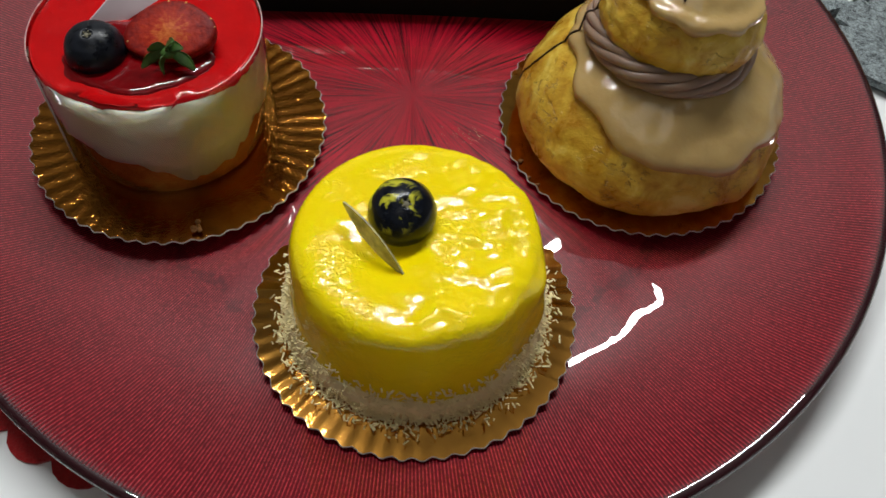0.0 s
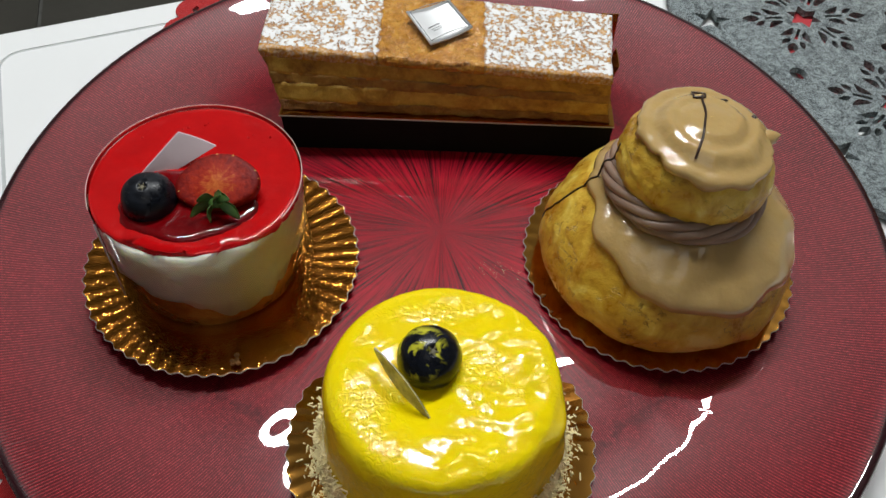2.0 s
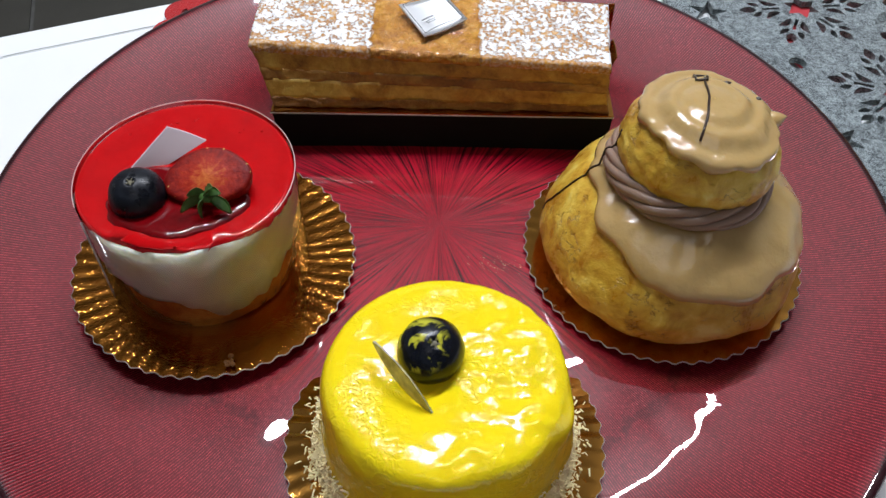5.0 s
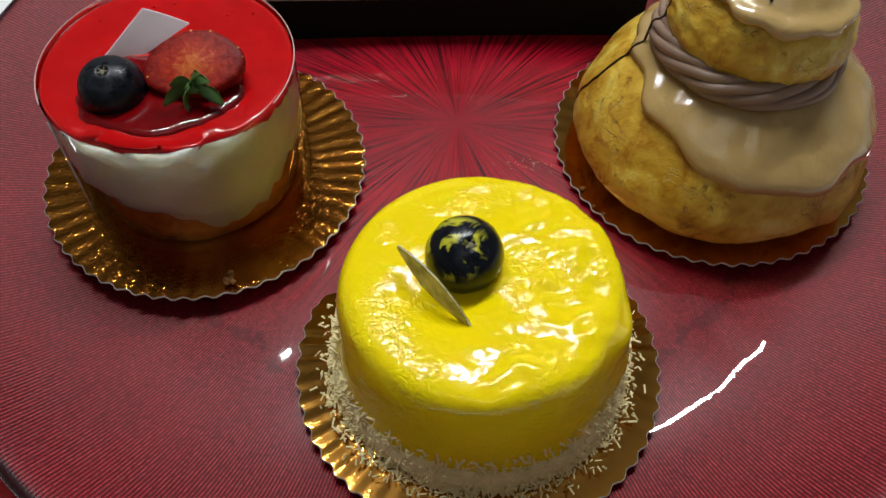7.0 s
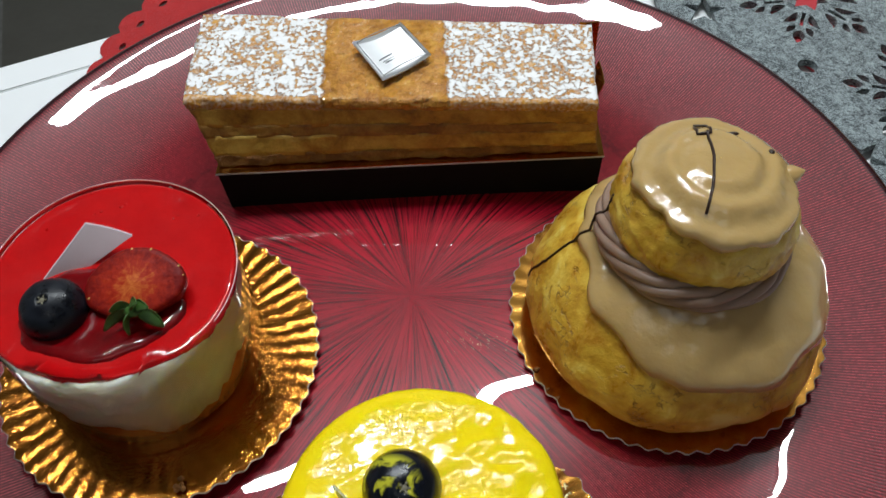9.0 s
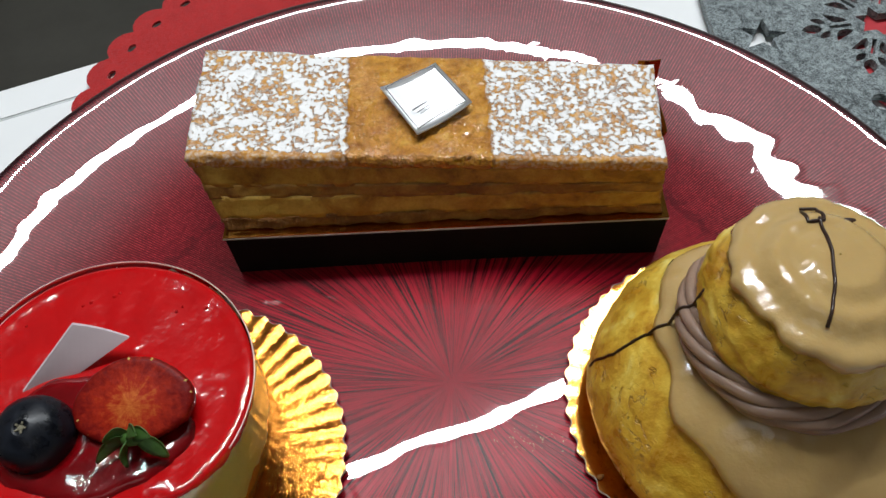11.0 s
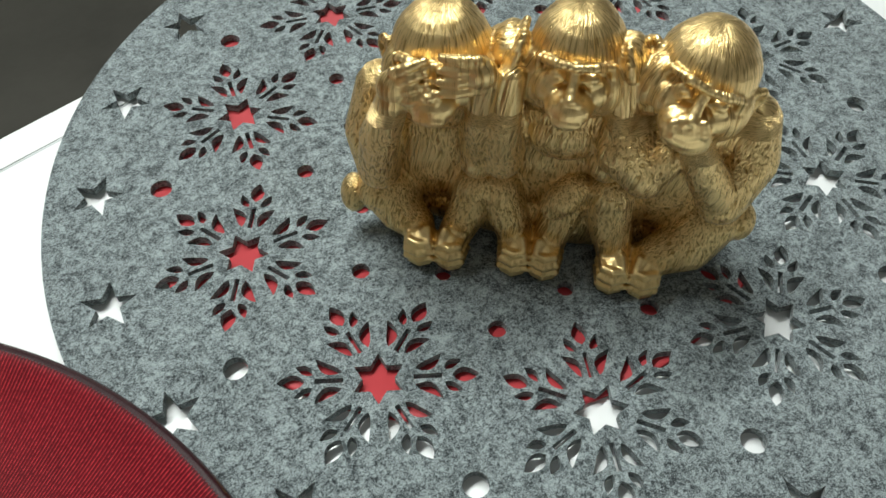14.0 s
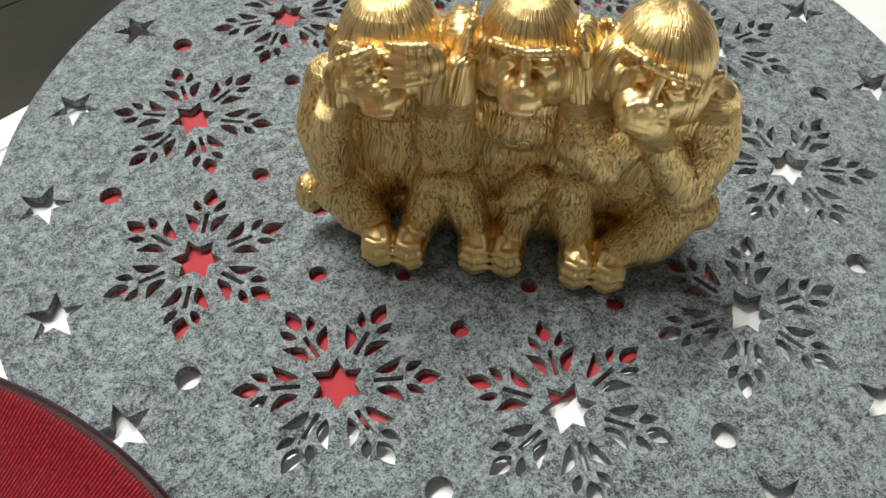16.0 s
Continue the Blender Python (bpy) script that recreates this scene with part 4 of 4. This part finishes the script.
for k in range(7):
    pts = []
    for i in range(73):
        a = 2 * math.pi * i / 72
        ph = 2 * math.pi * k / 7 + 2.0 * a
        rr = 0.0229 + 0.0027 * math.cos(ph) + 0.0012 * n3(math.cos(a) * 2, math.sin(a) * 2, 4)
        pts.append((rr * math.cos(a), rr * math.sin(a), 0.0033 * math.sin(ph) + 0.0006))
    part("cream_strand", moved(tube(pts, 0.0016, 8), NECK), M_MOCHA, choux, "ribbed strand of coffee butter cream")
SMALL = pose(0.0006, 0.0017, 0.0382, -3, 3, 0) @ Matrix.Diagonal((1.0, 1.0, 0.91, 1.0))
small_prof = smooth_profile([(0.0, 0.0), (0.016, 0.0008), (0.0225, 0.0045), (0.0252, 0.0105), (0.0244, 0.0165), (0.0215, 0.0225), (0.0160, 0.0277), (0.0080, 0.0308), (0.0, 0.0316)], 7)


def small_warp(a, k, r, z):
    c, s = math.cos(a), math.sin(a)
    return r * (1 + 0.035 * n3(c * 2.2, s * 2.2, z * 50 + 3) + 0.026 * n3(c * 7, s * 7, z * 260) + 0.020 * n3(c * 17, s * 17, z * 600)), z


part("small_bun", moved(lathe(small_prof, 144, small_warp), SMALL), M_CHOUX, choux, "small golden choux bun")


def small_end(a):
    d = math.degrees(a) % 360
    front = math.exp(-(((d - 285 + 180) % 360 - 180) / 50) ** 2)
    return 0.0225 + 0.0030 * front + 0.0022 * n3(math.cos(a) * 3, math.sin(a) * 3, 8)


def cap_warp(a, k, r, z):
    rr, zz = small_warp(a, k, r, z)
    return rr, zz + 0.0007 * math.sin(r * 900 - a) * smoothstep(0.004, 0.012, r)


part("small_icing", moved(icing_shell(small_prof, cap_warp, small_end, 0.0014, 96, 24), SMALL), M_COFFEE, choux, "glossy coffee icing cap")
part("icing_peak", moved(lathe(smooth_profile([(0.0038, -0.002), (0.0026, 0.0012), (0.0012, 0.003), (0.0, 0.0042)], 4), 16), SMALL @ pose(0.0205, 0.0010, 0.0245, 0, 62, 0)), M_COFFEE, choux)


from mathutils.bvhtree import BVHTree

choux_bvh = [BVHTree.FromPolygons([tuple(v.co) for v in o.data.vertices], [tuple(p.vertices) for p in o.data.polygons])
             for o in choux.children if o.name.split(".")[0] in ("big_bun", "big_icing", "small_bun", "small_icing", "cream_strand")]
inv = (C_AT @ pose(0.0008, -0.0018, 0.0006)).inverted()


def drape(points, lift=0.0002, n=10):
    """Lay a line, given by (x, y) places of the room, on the pastry from above."""
    out = []
    for (x0, y0), (x1, y1) in zip(points, points[1:]):
        for k in range(n):
            q = inv @ Vector((x0 + (x1 - x0) * k / n, y0 + (y1 - y0) * k / n, 0.06))
            tops = [h[0].z for h in (t.ray_cast(Vector((q.x, q.y, 0.15)), Vector((0, 0, -1))) for t in choux_bvh) if h[0]]
            if tops:
                out.append((q.x, q.y, max(tops) + lift))
    return out


part("chocolate_thread", join(tube(drape([(0.0815, 0.0015), (0.0808, -0.0085), (0.0785, -0.0180), (0.0755, -0.0255)]), 0.00042, 6),
                              tube(drape([(0.0793, 0.0060), (0.0830, 0.0058), (0.0823, 0.0008), (0.0788, 0.0006), (0.0793, 0.0060)], n=5), 0.00042, 6)), M_CHOC, choux, "dark chocolate thread on the cap")
part("chocolate_thread", tube(drape([(0.0575, -0.0070), (0.0478, -0.0058), (0.0408, -0.0070), (0.0355, -0.0040)]), 0.00042, 6), M_CHOC, choux, "dark chocolate thread over the big bun")

for (sx, sy), (lx, ly) in (((0.0885, 0.0015), (0.0018, 0.0007)), ((0.0975, -0.0045), (0.0009, 0.0009))):
    q = drape([(sx, sy), (sx + 0.0004, sy)], 0.0, 1)
    part("chocolate_fleck", ball(q[0], (lx, ly, 0.0004), 10, 6), M_CHOC, choux)

# ---- millefeuille on its board ----
board = thing("cake_board", pose(0, 0, 0), "thin gilt cake board with a pale edge under the pastry slice", "cake board")
part("gilt_face", bent_plate(((-0.0655, 0.0420, 0.0276), (0.0668, 0.0420, 0.0276), (0.0682, 0.1030, 0.0228), (-0.0640, 0.1030, 0.0228)), 0.0, 0.0004), M_GOLD, board, smooth=False)
part("card_body", bent_plate(((-0.0656, 0.0418, 0.0271), (0.0669, 0.0418, 0.0271), (0.0683, 0.1032, 0.0223), (-0.0641, 0.1032, 0.0223)), 0.0, 0.0005), M_CARD_EDGE, board, "pale grey card with cut edges", smooth=False)
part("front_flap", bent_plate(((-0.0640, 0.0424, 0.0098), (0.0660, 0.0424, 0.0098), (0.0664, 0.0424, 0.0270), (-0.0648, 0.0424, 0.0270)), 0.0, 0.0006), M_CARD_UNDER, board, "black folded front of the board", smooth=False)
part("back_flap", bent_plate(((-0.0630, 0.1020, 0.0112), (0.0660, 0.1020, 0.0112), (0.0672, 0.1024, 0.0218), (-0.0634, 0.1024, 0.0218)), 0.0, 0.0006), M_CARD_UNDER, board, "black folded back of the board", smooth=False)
part("folded_tab", bent_plate(((0.0625, 0.0880, 0.0250), (0.0698, 0.0880, 0.0250), (0.0698, 0.0892, 0.0465), (0.0628, 0.0892, 0.0465)), 0.0003, 0.0004), M_GOLD, board, "gilt tab folded up at the end", smooth=False)
part("side_lip", bent_plate(((0.0674, 0.0690, 0.0262), (0.0674, 0.0815, 0.0252), (0.0698, 0.0815, 0.0350), (0.0698, 0.0693, 0.0352)), 0.0003, 0.0004), M_GOLD, board, "gilt lip at the end of the board", smooth=False)

slice_thing = thing("millefeuille", pose(0, 0, 0), "oblong millefeuille slice with icing sugar on its top", "pastry")
LOW = [(-0.0645, 0.0450, 0.0281), (0.0645, 0.0440, 0.0281), (0.0655, 0.0850, 0.0248), (-0.0640, 0.0960, 0.0240)]
HIGH = [(-0.0722, 0.0552, 0.0510), (0.0622, 0.0455, 0.0495), (0.0655, 0.0830, 0.0500), (-0.0712, 0.0975, 0.0512)]


def layer(t0, t1, bulge, rough, seed, nu=110, nv=30, nz=5):
    """One layer of the slice between two shares of its height, with uneven sides."""
    lo, hi = [Vector(p) for p in LOW], [Vector(p) for p in HIGH]

    def at(u, v, t):
        q = [a.lerp(b, t) for a, b in zip(lo, hi)]
        return q[0].lerp(q[1], u).lerp(q[3].lerp(q[2], u), v)
    ring = [(i / nu, 0.0) for i in range(nu)] + [(1.0, j / nv) for j in range(nv)] + [(1 - i / nu, 1.0) for i in range(nu)] + [(0.0, 1 - j / nv) for j in range(nv)]
    verts, faces = [], []
    for k in range(nz + 1):
        t = t0 + (t1 - t0) * k / nz
        for u, v in ring:
            p = at(u, v, t)
            out = Vector((0, -1 if v == 0.0 else (1 if v == 1.0 else 0), 0)) + Vector((1 if u == 1.0 else (-1 if u == 0.0 else 0), 0, 0))
            h = bulge * math.sin(math.pi * k / nz) + rough * n3(p.x * 260, p.y * 260, seed + k * 0.9) + rough * 0.8 * n3(p.x * 80, p.y * 80, seed)
            dz = rough * 0.5 * n3(p.x * 120, p.y * 120, seed + 4) if 0 < k < nz else rough * 0.6 * n3(p.x * 70, p.y * 70, seed + 9 * round(t * 50))
            verts.append(p + out * h + Vector((0, 0, dz)))
    n = len(ring)
    for k in range(nz):
        for i in range(n):
            j = (i + 1) % n
            faces.append((k * n + i, k * n + j, (k + 1) * n + j, (k + 1) * n + i))
    for k, t in ((0, t0), (nz, t1)):
        base = len(verts)
        w = nu - 1
        for jv in range(1, nv):
            for iu in range(1, nu):
                p = at(iu / nu, jv / nv, t)
                verts.append(p + Vector((0, 0, rough * (0.9 * n3(p.x * 200, p.y * 200, seed) + 0.9 * n3(p.x * 500, p.y * 500, seed + 2)) if k else 0)))

        def idx(iu, jv):
            if jv == 0:
                return k * n + iu if iu < nu else k * n + nu
            if iu == nu:
                return k * n + nu + jv
            if jv == nv:
                return k * n + nu + nv + (nu - iu)
            if iu == 0:
                return k * n + nu + nv + nu + (nv - jv)
            return base + (jv - 1) * w + iu - 1
        for jv in range(nv):
            for iu in range(nu):
                f = (idx(iu, jv), idx(iu + 1, jv), idx(iu + 1, jv + 1), idx(iu, jv + 1))
                faces.append(f if k else tuple(reversed(f)))
    return verts, faces


part("pastry_sheet", layer(0.0, 0.16, 0.0, 0.0008, 1), M_PASTRY, slice_thing, "brown flaky bottom sheet")
part("cream_layer", layer(0.14, 0.44, 0.0, 0.0005, 12), M_CUSTARD, slice_thing, "yellow pastry cream")
part("pastry_sheet", layer(0.42, 0.60, 0.0, 0.0006, 23), M_PASTRY_SOFT, slice_thing, "brown flaky middle sheet")
part("cream_layer", layer(0.575, 0.86, 0.0, 0.0005, 34), M_CUSTARD, slice_thing, "yellow pastry cream")
part("pastry_top", layer(0.83, 1.0, 0.0006, 0.0006, 45), M_SUGAR, slice_thing, "caramelised top sheet dusted with icing sugar")

tag_c = [(-0.0003, 0.0838, 0.0540), (0.0097, 0.0680, 0.0528), (-0.0064, 0.0564, 0.0530), (-0.0168, 0.0740, 0.0545)]
tag = thing("foil_tag", pose(0, 0, 0), "square silver foil tag lying on the pastry", "tag")
part("plate_piece", bent_plate([tag_c[0], tag_c[3], tag_c[2], tag_c[1]], -0.0010, 0.0005), M_SILVER, tag)


def tag_point(u, v, lift):
    a, b, c, d = (Vector(p) for p in tag_c)
    p = (d * (1 - u) + c * u) * (1 - v) + (a * (1 - u) + b * u) * v
    return p + Vector((0, 0, lift + 0.0010 * math.sin(math.pi * v)))


border = []
for e0, e1 in (((0.06, 0.06), (0.94, 0.06)), ((0.94, 0.06), (0.94, 0.94)), ((0.94, 0.94), (0.06, 0.94)), ((0.06, 0.94), (0.06, 0.06))):
    border.append(tube([tag_point(e0[0] + (e1[0] - e0[0]) * i / 8, e0[1] + (e1[1] - e0[1]) * i / 8, 0.0005) for i in range(9)], 0.00016, 5))
part("border_line", join(*border), M_INK, tag, "dark embossed border")
bars = []
for u, v0, v1, th in ((0.64, 0.16, 0.42, 0.00022), (0.71, 0.20, 0.42, 0.00012), (0.76, 0.22, 0.40, 0.00012)):
    bars.append(tube([tag_point(u, v0 + (v1 - v0) * i / 6, 0.0006) for i in range(7)], th, 4))
part("printed_bars", join(*bars), M_INK, tag, "illegible grey print")

# ---- crumbs and dust ----
rng = random.Random(9)
crumb_geo = [ball((rng.uniform(-0.0013, 0.0013), rng.uniform(-0.0018, 0.0018), 0.0006 + 0.0006 * rng.random()), (rng.uniform(0.0006, 0.0011), rng.uniform(0.0006, 0.0012), rng.uniform(0.0005, 0.0009)), 8, 6) for k in range(9)]
crumb = part("crumb", crumb_geo and join(*crumb_geo), M_PASTRY)
crumb.matrix_world = pose(-0.0655, -0.0625, 0.0152)
tagged(crumb, "small golden pastry crumb on the gilt card", "crumb")
for px, py, pr in ((0.0372, -0.0305, 0.0009), (0.0398, -0.0372, 0.0006), (0.0425, -0.0402, 0.0007)):
    bit = part("crumb", join(ball((0, 0, pr * 0.7), (pr, pr * 0.8, pr * 0.7), 8, 6), ball((pr * 0.8, pr * 0.4, pr * 0.5), (pr * 0.6, pr * 0.5, pr * 0.5), 8, 6)), M_PASTRY)
    bit.matrix_world = pose(px, py, 0.0128)
    tagged(bit, "tiny golden crumb on the gilt card", "crumb")
dust = []
for k in range(60):
    px, py = 0.0215 + rng.gauss(0, 0.0045), -0.0185 + rng.gauss(0, 0.0022)
    s = rng.uniform(0.00005, 0.00014)
    dust.append(ball((px, py, plate_z(math.hypot(px, py)) + 0.0001), (s, s * rng.uniform(0.6, 1.4), 0.00012), 6, 4))
dust_ob = part("sugar_dust", join(*dust), M_COCONUT, smooth=False)
tagged(dust_ob, "dusting of white icing sugar on the red plate", "sugar", kind="stuff")
loop_pts = [(-0.0440, 0.2135, 0.0028), (-0.0405, 0.2095, 0.0034), (-0.0365, 0.2068, 0.0038), (-0.0290, 0.2062, 0.0038), (-0.0250, 0.2078, 0.0036), (-0.0228, 0.2110, 0.0028)]
loop_ob = part("plastic_loop", tube(loop_pts, 0.0004, 6), M_TABLE)
tagged(loop_ob, "thin clear plastic tag loop on the red mat", "tag loop")

# ---- gilt figurine ----
FIG = pose(0.2606, 0.1026, MAT_Z1, 0, 0, -31.7)     # x along the row, y away from the viewer


def limb(points, radii):
    out = []
    for (p, q), (r, s) in zip(zip(points, points[1:]), zip(radii, radii[1:])):
        p, q = Vector(p), Vector(q)
        steps = max(2, int((q - p).length / 0.0016))
        for k in range(steps + 1):
            t = k / steps
            out.append(ball(p.lerp(q, t), r + (s - r) * t, 12, 8))
    return out


def mm(*p):
    return Vector(p) * 0.001


def rod(points, radii):
    return limb([mm(*p) for p in points], [r * 0.001 for r in radii])


def lump(c, r, segs=20, rows=12):
    return ball(mm(*c), tuple(q * 0.001 for q in r), segs, rows)


def monkey_head(at, yaw, roll, wide=1.0):
    """Skull, brow, eyes, nose, muzzle, furry cheeks and ears, looking along -y."""
    g = [lump((0, 2.5, 2.0), (13.2, 12.4, 12.2)), lump((0, 4.0, 6.5), (10.5, 10.0, 8.0)), lump((0, -12.4, -6.4), (6.8, 6.0, 5.4)), lump((0, -13.4, -11.4), (3.8, 3.0, 2.0), 14, 8),
         lump((0, -17.6, -8.0), (4.4, 1.3, 1.6), 14, 8), lump((1.9, -15.4, -2.6), (1.5, 1.7, 1.3), 10, 8), lump((-1.9, -15.4, -2.6), (1.5, 1.7, 1.3), 10, 8), lump((0, -16.0, -1.4), (1.7, 1.5, 1.4), 10, 8)]
    g += rod([(0, -10.6, 4.4), (0, -12.8, 1.0), (0, -15.0, -1.8)], [1.7, 1.6, 2.0])
    g += rod([(-9.6, -7.6, 4.2), (-5.2, -11.0, 6.0), (0, -11.6, 5.6), (5.2, -11.0, 6.0), (9.6, -7.6, 4.2)], [1.2, 1.5, 1.2, 1.5, 1.2])
    for q in (-1, 1):
        g += [lump((q * 4.9, -10.2, 2.0), (2.3, 1.7, 1.6), 14, 10), lump((q * 6.4, -8.4, -4.0), (4.4, 4.0, 5.0), 16, 10),
              lump((q * 10.6, -2.4, -5.2), (5.0, 7.2, 9.0)), lump((q * 8.0, -1.0, -10.5), (6.5, 7.0, 6.0))]
        g += rod([(q * 2.6, -11.0, 1.2), (q * 4.6, -11.2, -0.2), (q * 7.2, -10.2, 0.8)], [0.8, 0.8, 0.7])
        g += rod([(q * 9.6, -7.6, 4.2), (q * 10.4, -6.8, -0.5), (q * 8.6, -8.2, -5.0), (q * 5.6, -10.8, -7.4)], [1.4, 1.2, 1.2, 1.0])
        ring = [(q * (14.6 + 2.0 * math.cos(0.7 * k)), 1.0 + 1.6 * math.cos(0.7 * k), -1.0 + 4.2 * math.sin(0.7 * k)) for k in range(10)]
        g += rod(ring, [1.1] * 10) + [lump((q * 13.4, 1.6, -1.0), (1.8, 2.6, 3.4), 10, 8)]
    m = Matrix.Translation(mm(*at)) @ Matrix.Rotation(radians(yaw), 4, "Z") @ Matrix.Rotation(radians(roll), 4, "Y") @ Matrix.Diagonal((wide, 1, 1, 1))
    return [moved(x, m) for x in g]


def paw_pair(x, y):
    """Two feet side by side, the toes curled under in bands."""
    g = []
    for q in (-1, 1):
        g.append(lump((x + q * 5.0, y + 1.2, 7.6), (5.6, 6.8, 7.4)))
        for z in (2.2, 5.8, 9.4, 12.4):
            f = math.sqrt(1 - ((z - 7.4) / 7.6) ** 2)
            g += rod([(x + q * (5 + 5.2 * f), y + 2.2, z), (x + q * (5 + 4.0 * f), y + 1.0 - 5.0 * f, z), (x + q * 5, y + 1.0 - 6.6 * f, z), (x + q * (5 - 4.0 * f), y + 1.0 - 5.6 * f, z + 0.3)], [1.2, 1.5, 1.6, 1.3])
        g += rod([(x + q * 1.6, y - 3.4, 12.0), (x + q * 3.0, y + 0.5, 15.0)], [1.4, 1.8])
    return g


def digits(starts, ends, r):
    g = []
    for a, b in zip(starts, ends):
        c = tuple((p + q) / 2 + d for p, q, d in zip(a, b, (0, -0.7, 0.2)))
        g += rod([a, c, b], [r, r * 1.05, r * 0.8])
    return g


fig = [lump((-36, 26, 38), (20, 14, 32)), lump((3, 26, 40), (19, 14, 33)), lump((38, 25, 40), (19.5, 14, 33)), lump((0, 26, 12), (57, 14, 15)),
       lump((-34, 20, 62), (17, 11, 13)), lump((3, 20, 63), (17, 11, 13)), lump((38, 19, 63), (18, 12, 14)),
       lump((3.5, 15, 57), (12, 8, 11)), lump((-34, 19, 47), (12, 6, 12))]
fig += monkey_head((-32.2, 12.5, 80.8), -2, -3, 1.05) + monkey_head((3.8, 15.0, 83.6), 0, 2, 0.97) + monkey_head((36.8, 14.0, 82.6), -8, 18, 1.04)
# eyes covered
fig += rod([(-51, 19, 60), (-54, 14, 47), (-51, 8, 37)], [8.5, 8.5, 7.0]) + rod([(-51, 8, 37), (-48.5, 3, 56), (-43, 0, 74)], [6.8, 6.2, 4.8])
fig += rod([(-20, 19, 60), (-20.5, 11, 43)], [7.0, 6.0]) + rod([(-20.5, 11, 43), (-20.5, 6, 64), (-18.5, 2, 83)], [5.2, 4.4, 4.2])
fig += [lump((-42.5, -0.6, 79.0), (4.8, 3.8, 5.4)), lump((-19.6, 0.2, 86.8), (4.6, 3.8, 4.8))]
fig += digits([(-42, -1.6, 75.4 + 3.3 * k) for k in range(4)], [(-32.6 - 0.5 * k, -2.8 + 0.9 * k, 78.8 + 3.3 * k) for k in range(4)], 1.6)
fig += digits([(-20, -1.2, 82.4 + 3.2 * k) for k in range(4)], [(-30.4 + 0.3 * k, -2.8 + 0.9 * k, 80.6 + 3.3 * k) for k in range(4)], 1.6)
fig += rod([(-46, 26, 15), (-51, 13, 22)], [12, 9.5]) + rod([(-51, 13, 22), (-46, 11, 14), (-40, 9, 10)], [9.0, 7.8, 6.0])
fig += rod([(-26, 26, 16), (-20, 14, 29)], [11, 8]) + rod([(-20, 14, 29), (-23, 11, 19), (-26.5, 9, 10)], [7.6, 6.8, 6.0])
fig += paw_pair(-32.6, 2.8) + [lump((-62, 13, 17), (4.6, 5.5, 8.0))]
# ears covered
fig += rod([(-13, 20, 64), (-13.5, 14, 56), (-13.2, 9, 47)], [8, 7.2, 6.2]) + rod([(-13.2, 9, 47), (-13.2, 5, 66), (-12.2, 6, 82)], [6.0, 4.8, 4.0])
fig += [lump((-13.5, 14, 86), (5.0, 7.5, 6.0)), lump((-16, 18, 80), (6, 8, 7))] + digits([(-12.2, 6 + 2.6 * k, 85.5) for k in range(4)], [(-10.2, 9 + 2.6 * k, 93 - 0.4 * k) for k in range(4)], 1.6)
fig += rod([(17, 20, 62), (18, 14, 54), (17.5, 12, 48)], [8, 7.2, 6.2]) + rod([(17.5, 12, 48), (18.6, 10, 66), (18.2, 12, 82)], [6, 5, 4.2])
fig += [lump((18.0, 15, 86), (4.2, 6.5, 6))] + digits([(18.6, 8 + 2.6 * k, 84) for k in range(4)], [(16.6, 10 + 2.6 * k, 91.5 - 0.4 * k) for k in range(4)], 1.6)
fig += rod([(-8, 26, 16), (-14.4, 14, 29)], [10, 7.6]) + rod([(-14.4, 14, 29), (-10.5, 11, 19), (-7, 10, 10)], [7.2, 6.6, 5.8])
fig += rod([(14, 26, 18), (8.5, 16, 29)], [10, 8]) + rod([(8.5, 15, 29), (6, 12, 19), (4, 10, 10)], [7.6, 6.6, 5.8])
fig += rod([(9.4, 10.5, 37), (6.6, 8.6, 33.5), (4.0, 8.2, 29.5)], [5.0, 5.6, 4.6])
fig += paw_pair(-1.6, 4.2)
# mouth covered
fig += rod([(21, 18, 66), (22, 10, 57), (28, 7, 51)], [9.5, 9.5, 7.5]) + rod([(28, 7, 51), (33, 6, 60)], [7, 5.5])
fig += rod([(54, 18, 66), (56, 14, 55), (51, 8, 43)], [8, 8.5, 7.6]) + rod([(51, 8, 43), (43.5, 4, 57), (38, 1.5, 69)], [7.0, 5.8, 4.6])
fig += [lump((35.6, -0.4, 74.0), (5.4, 3.6, 5.2))] + digits([(38.8 - 2.5 * k, -1.2, 74.5 - 0.5 * k) for k in range(4)], [(37.6 - 2.6 * k, -1.8, 80.8 - 0.3 * k) for k in range(4)], 1.6)
fig += rod([(28, 26, 18), (20.5, 14, 34)], [11, 8.6]) + rod([(20.5, 14, 34), (22, 11, 22), (25, 9, 11)], [8.4, 7.2, 6.0])
fig += rod([(46, 26, 18), (52, 14, 27)], [12, 9.5]) + rod([(52, 14, 27), (47, 10, 18), (36.5, 8, 11)], [9.4, 8.8, 6.4])
fig += paw_pair(30.4, 2.8) + [lump((60.5, 14, 28), (4.8, 5.5, 7.0))]
fig_geo = join(*fig)
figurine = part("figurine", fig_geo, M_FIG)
figurine.matrix_world = FIG
mod = figurine.modifiers.new("skin", "REMESH")
mod.mode, mod.voxel_size, mod.use_smooth_shade = "VOXEL", 0.0005, True
mod2 = figurine.modifiers.new("soften", "SMOOTH")
mod2.factor, mod2.iterations = 0.5, 3
tagged(figurine, "gold painted figurine of three seated monkeys on grey felt", "figurine")
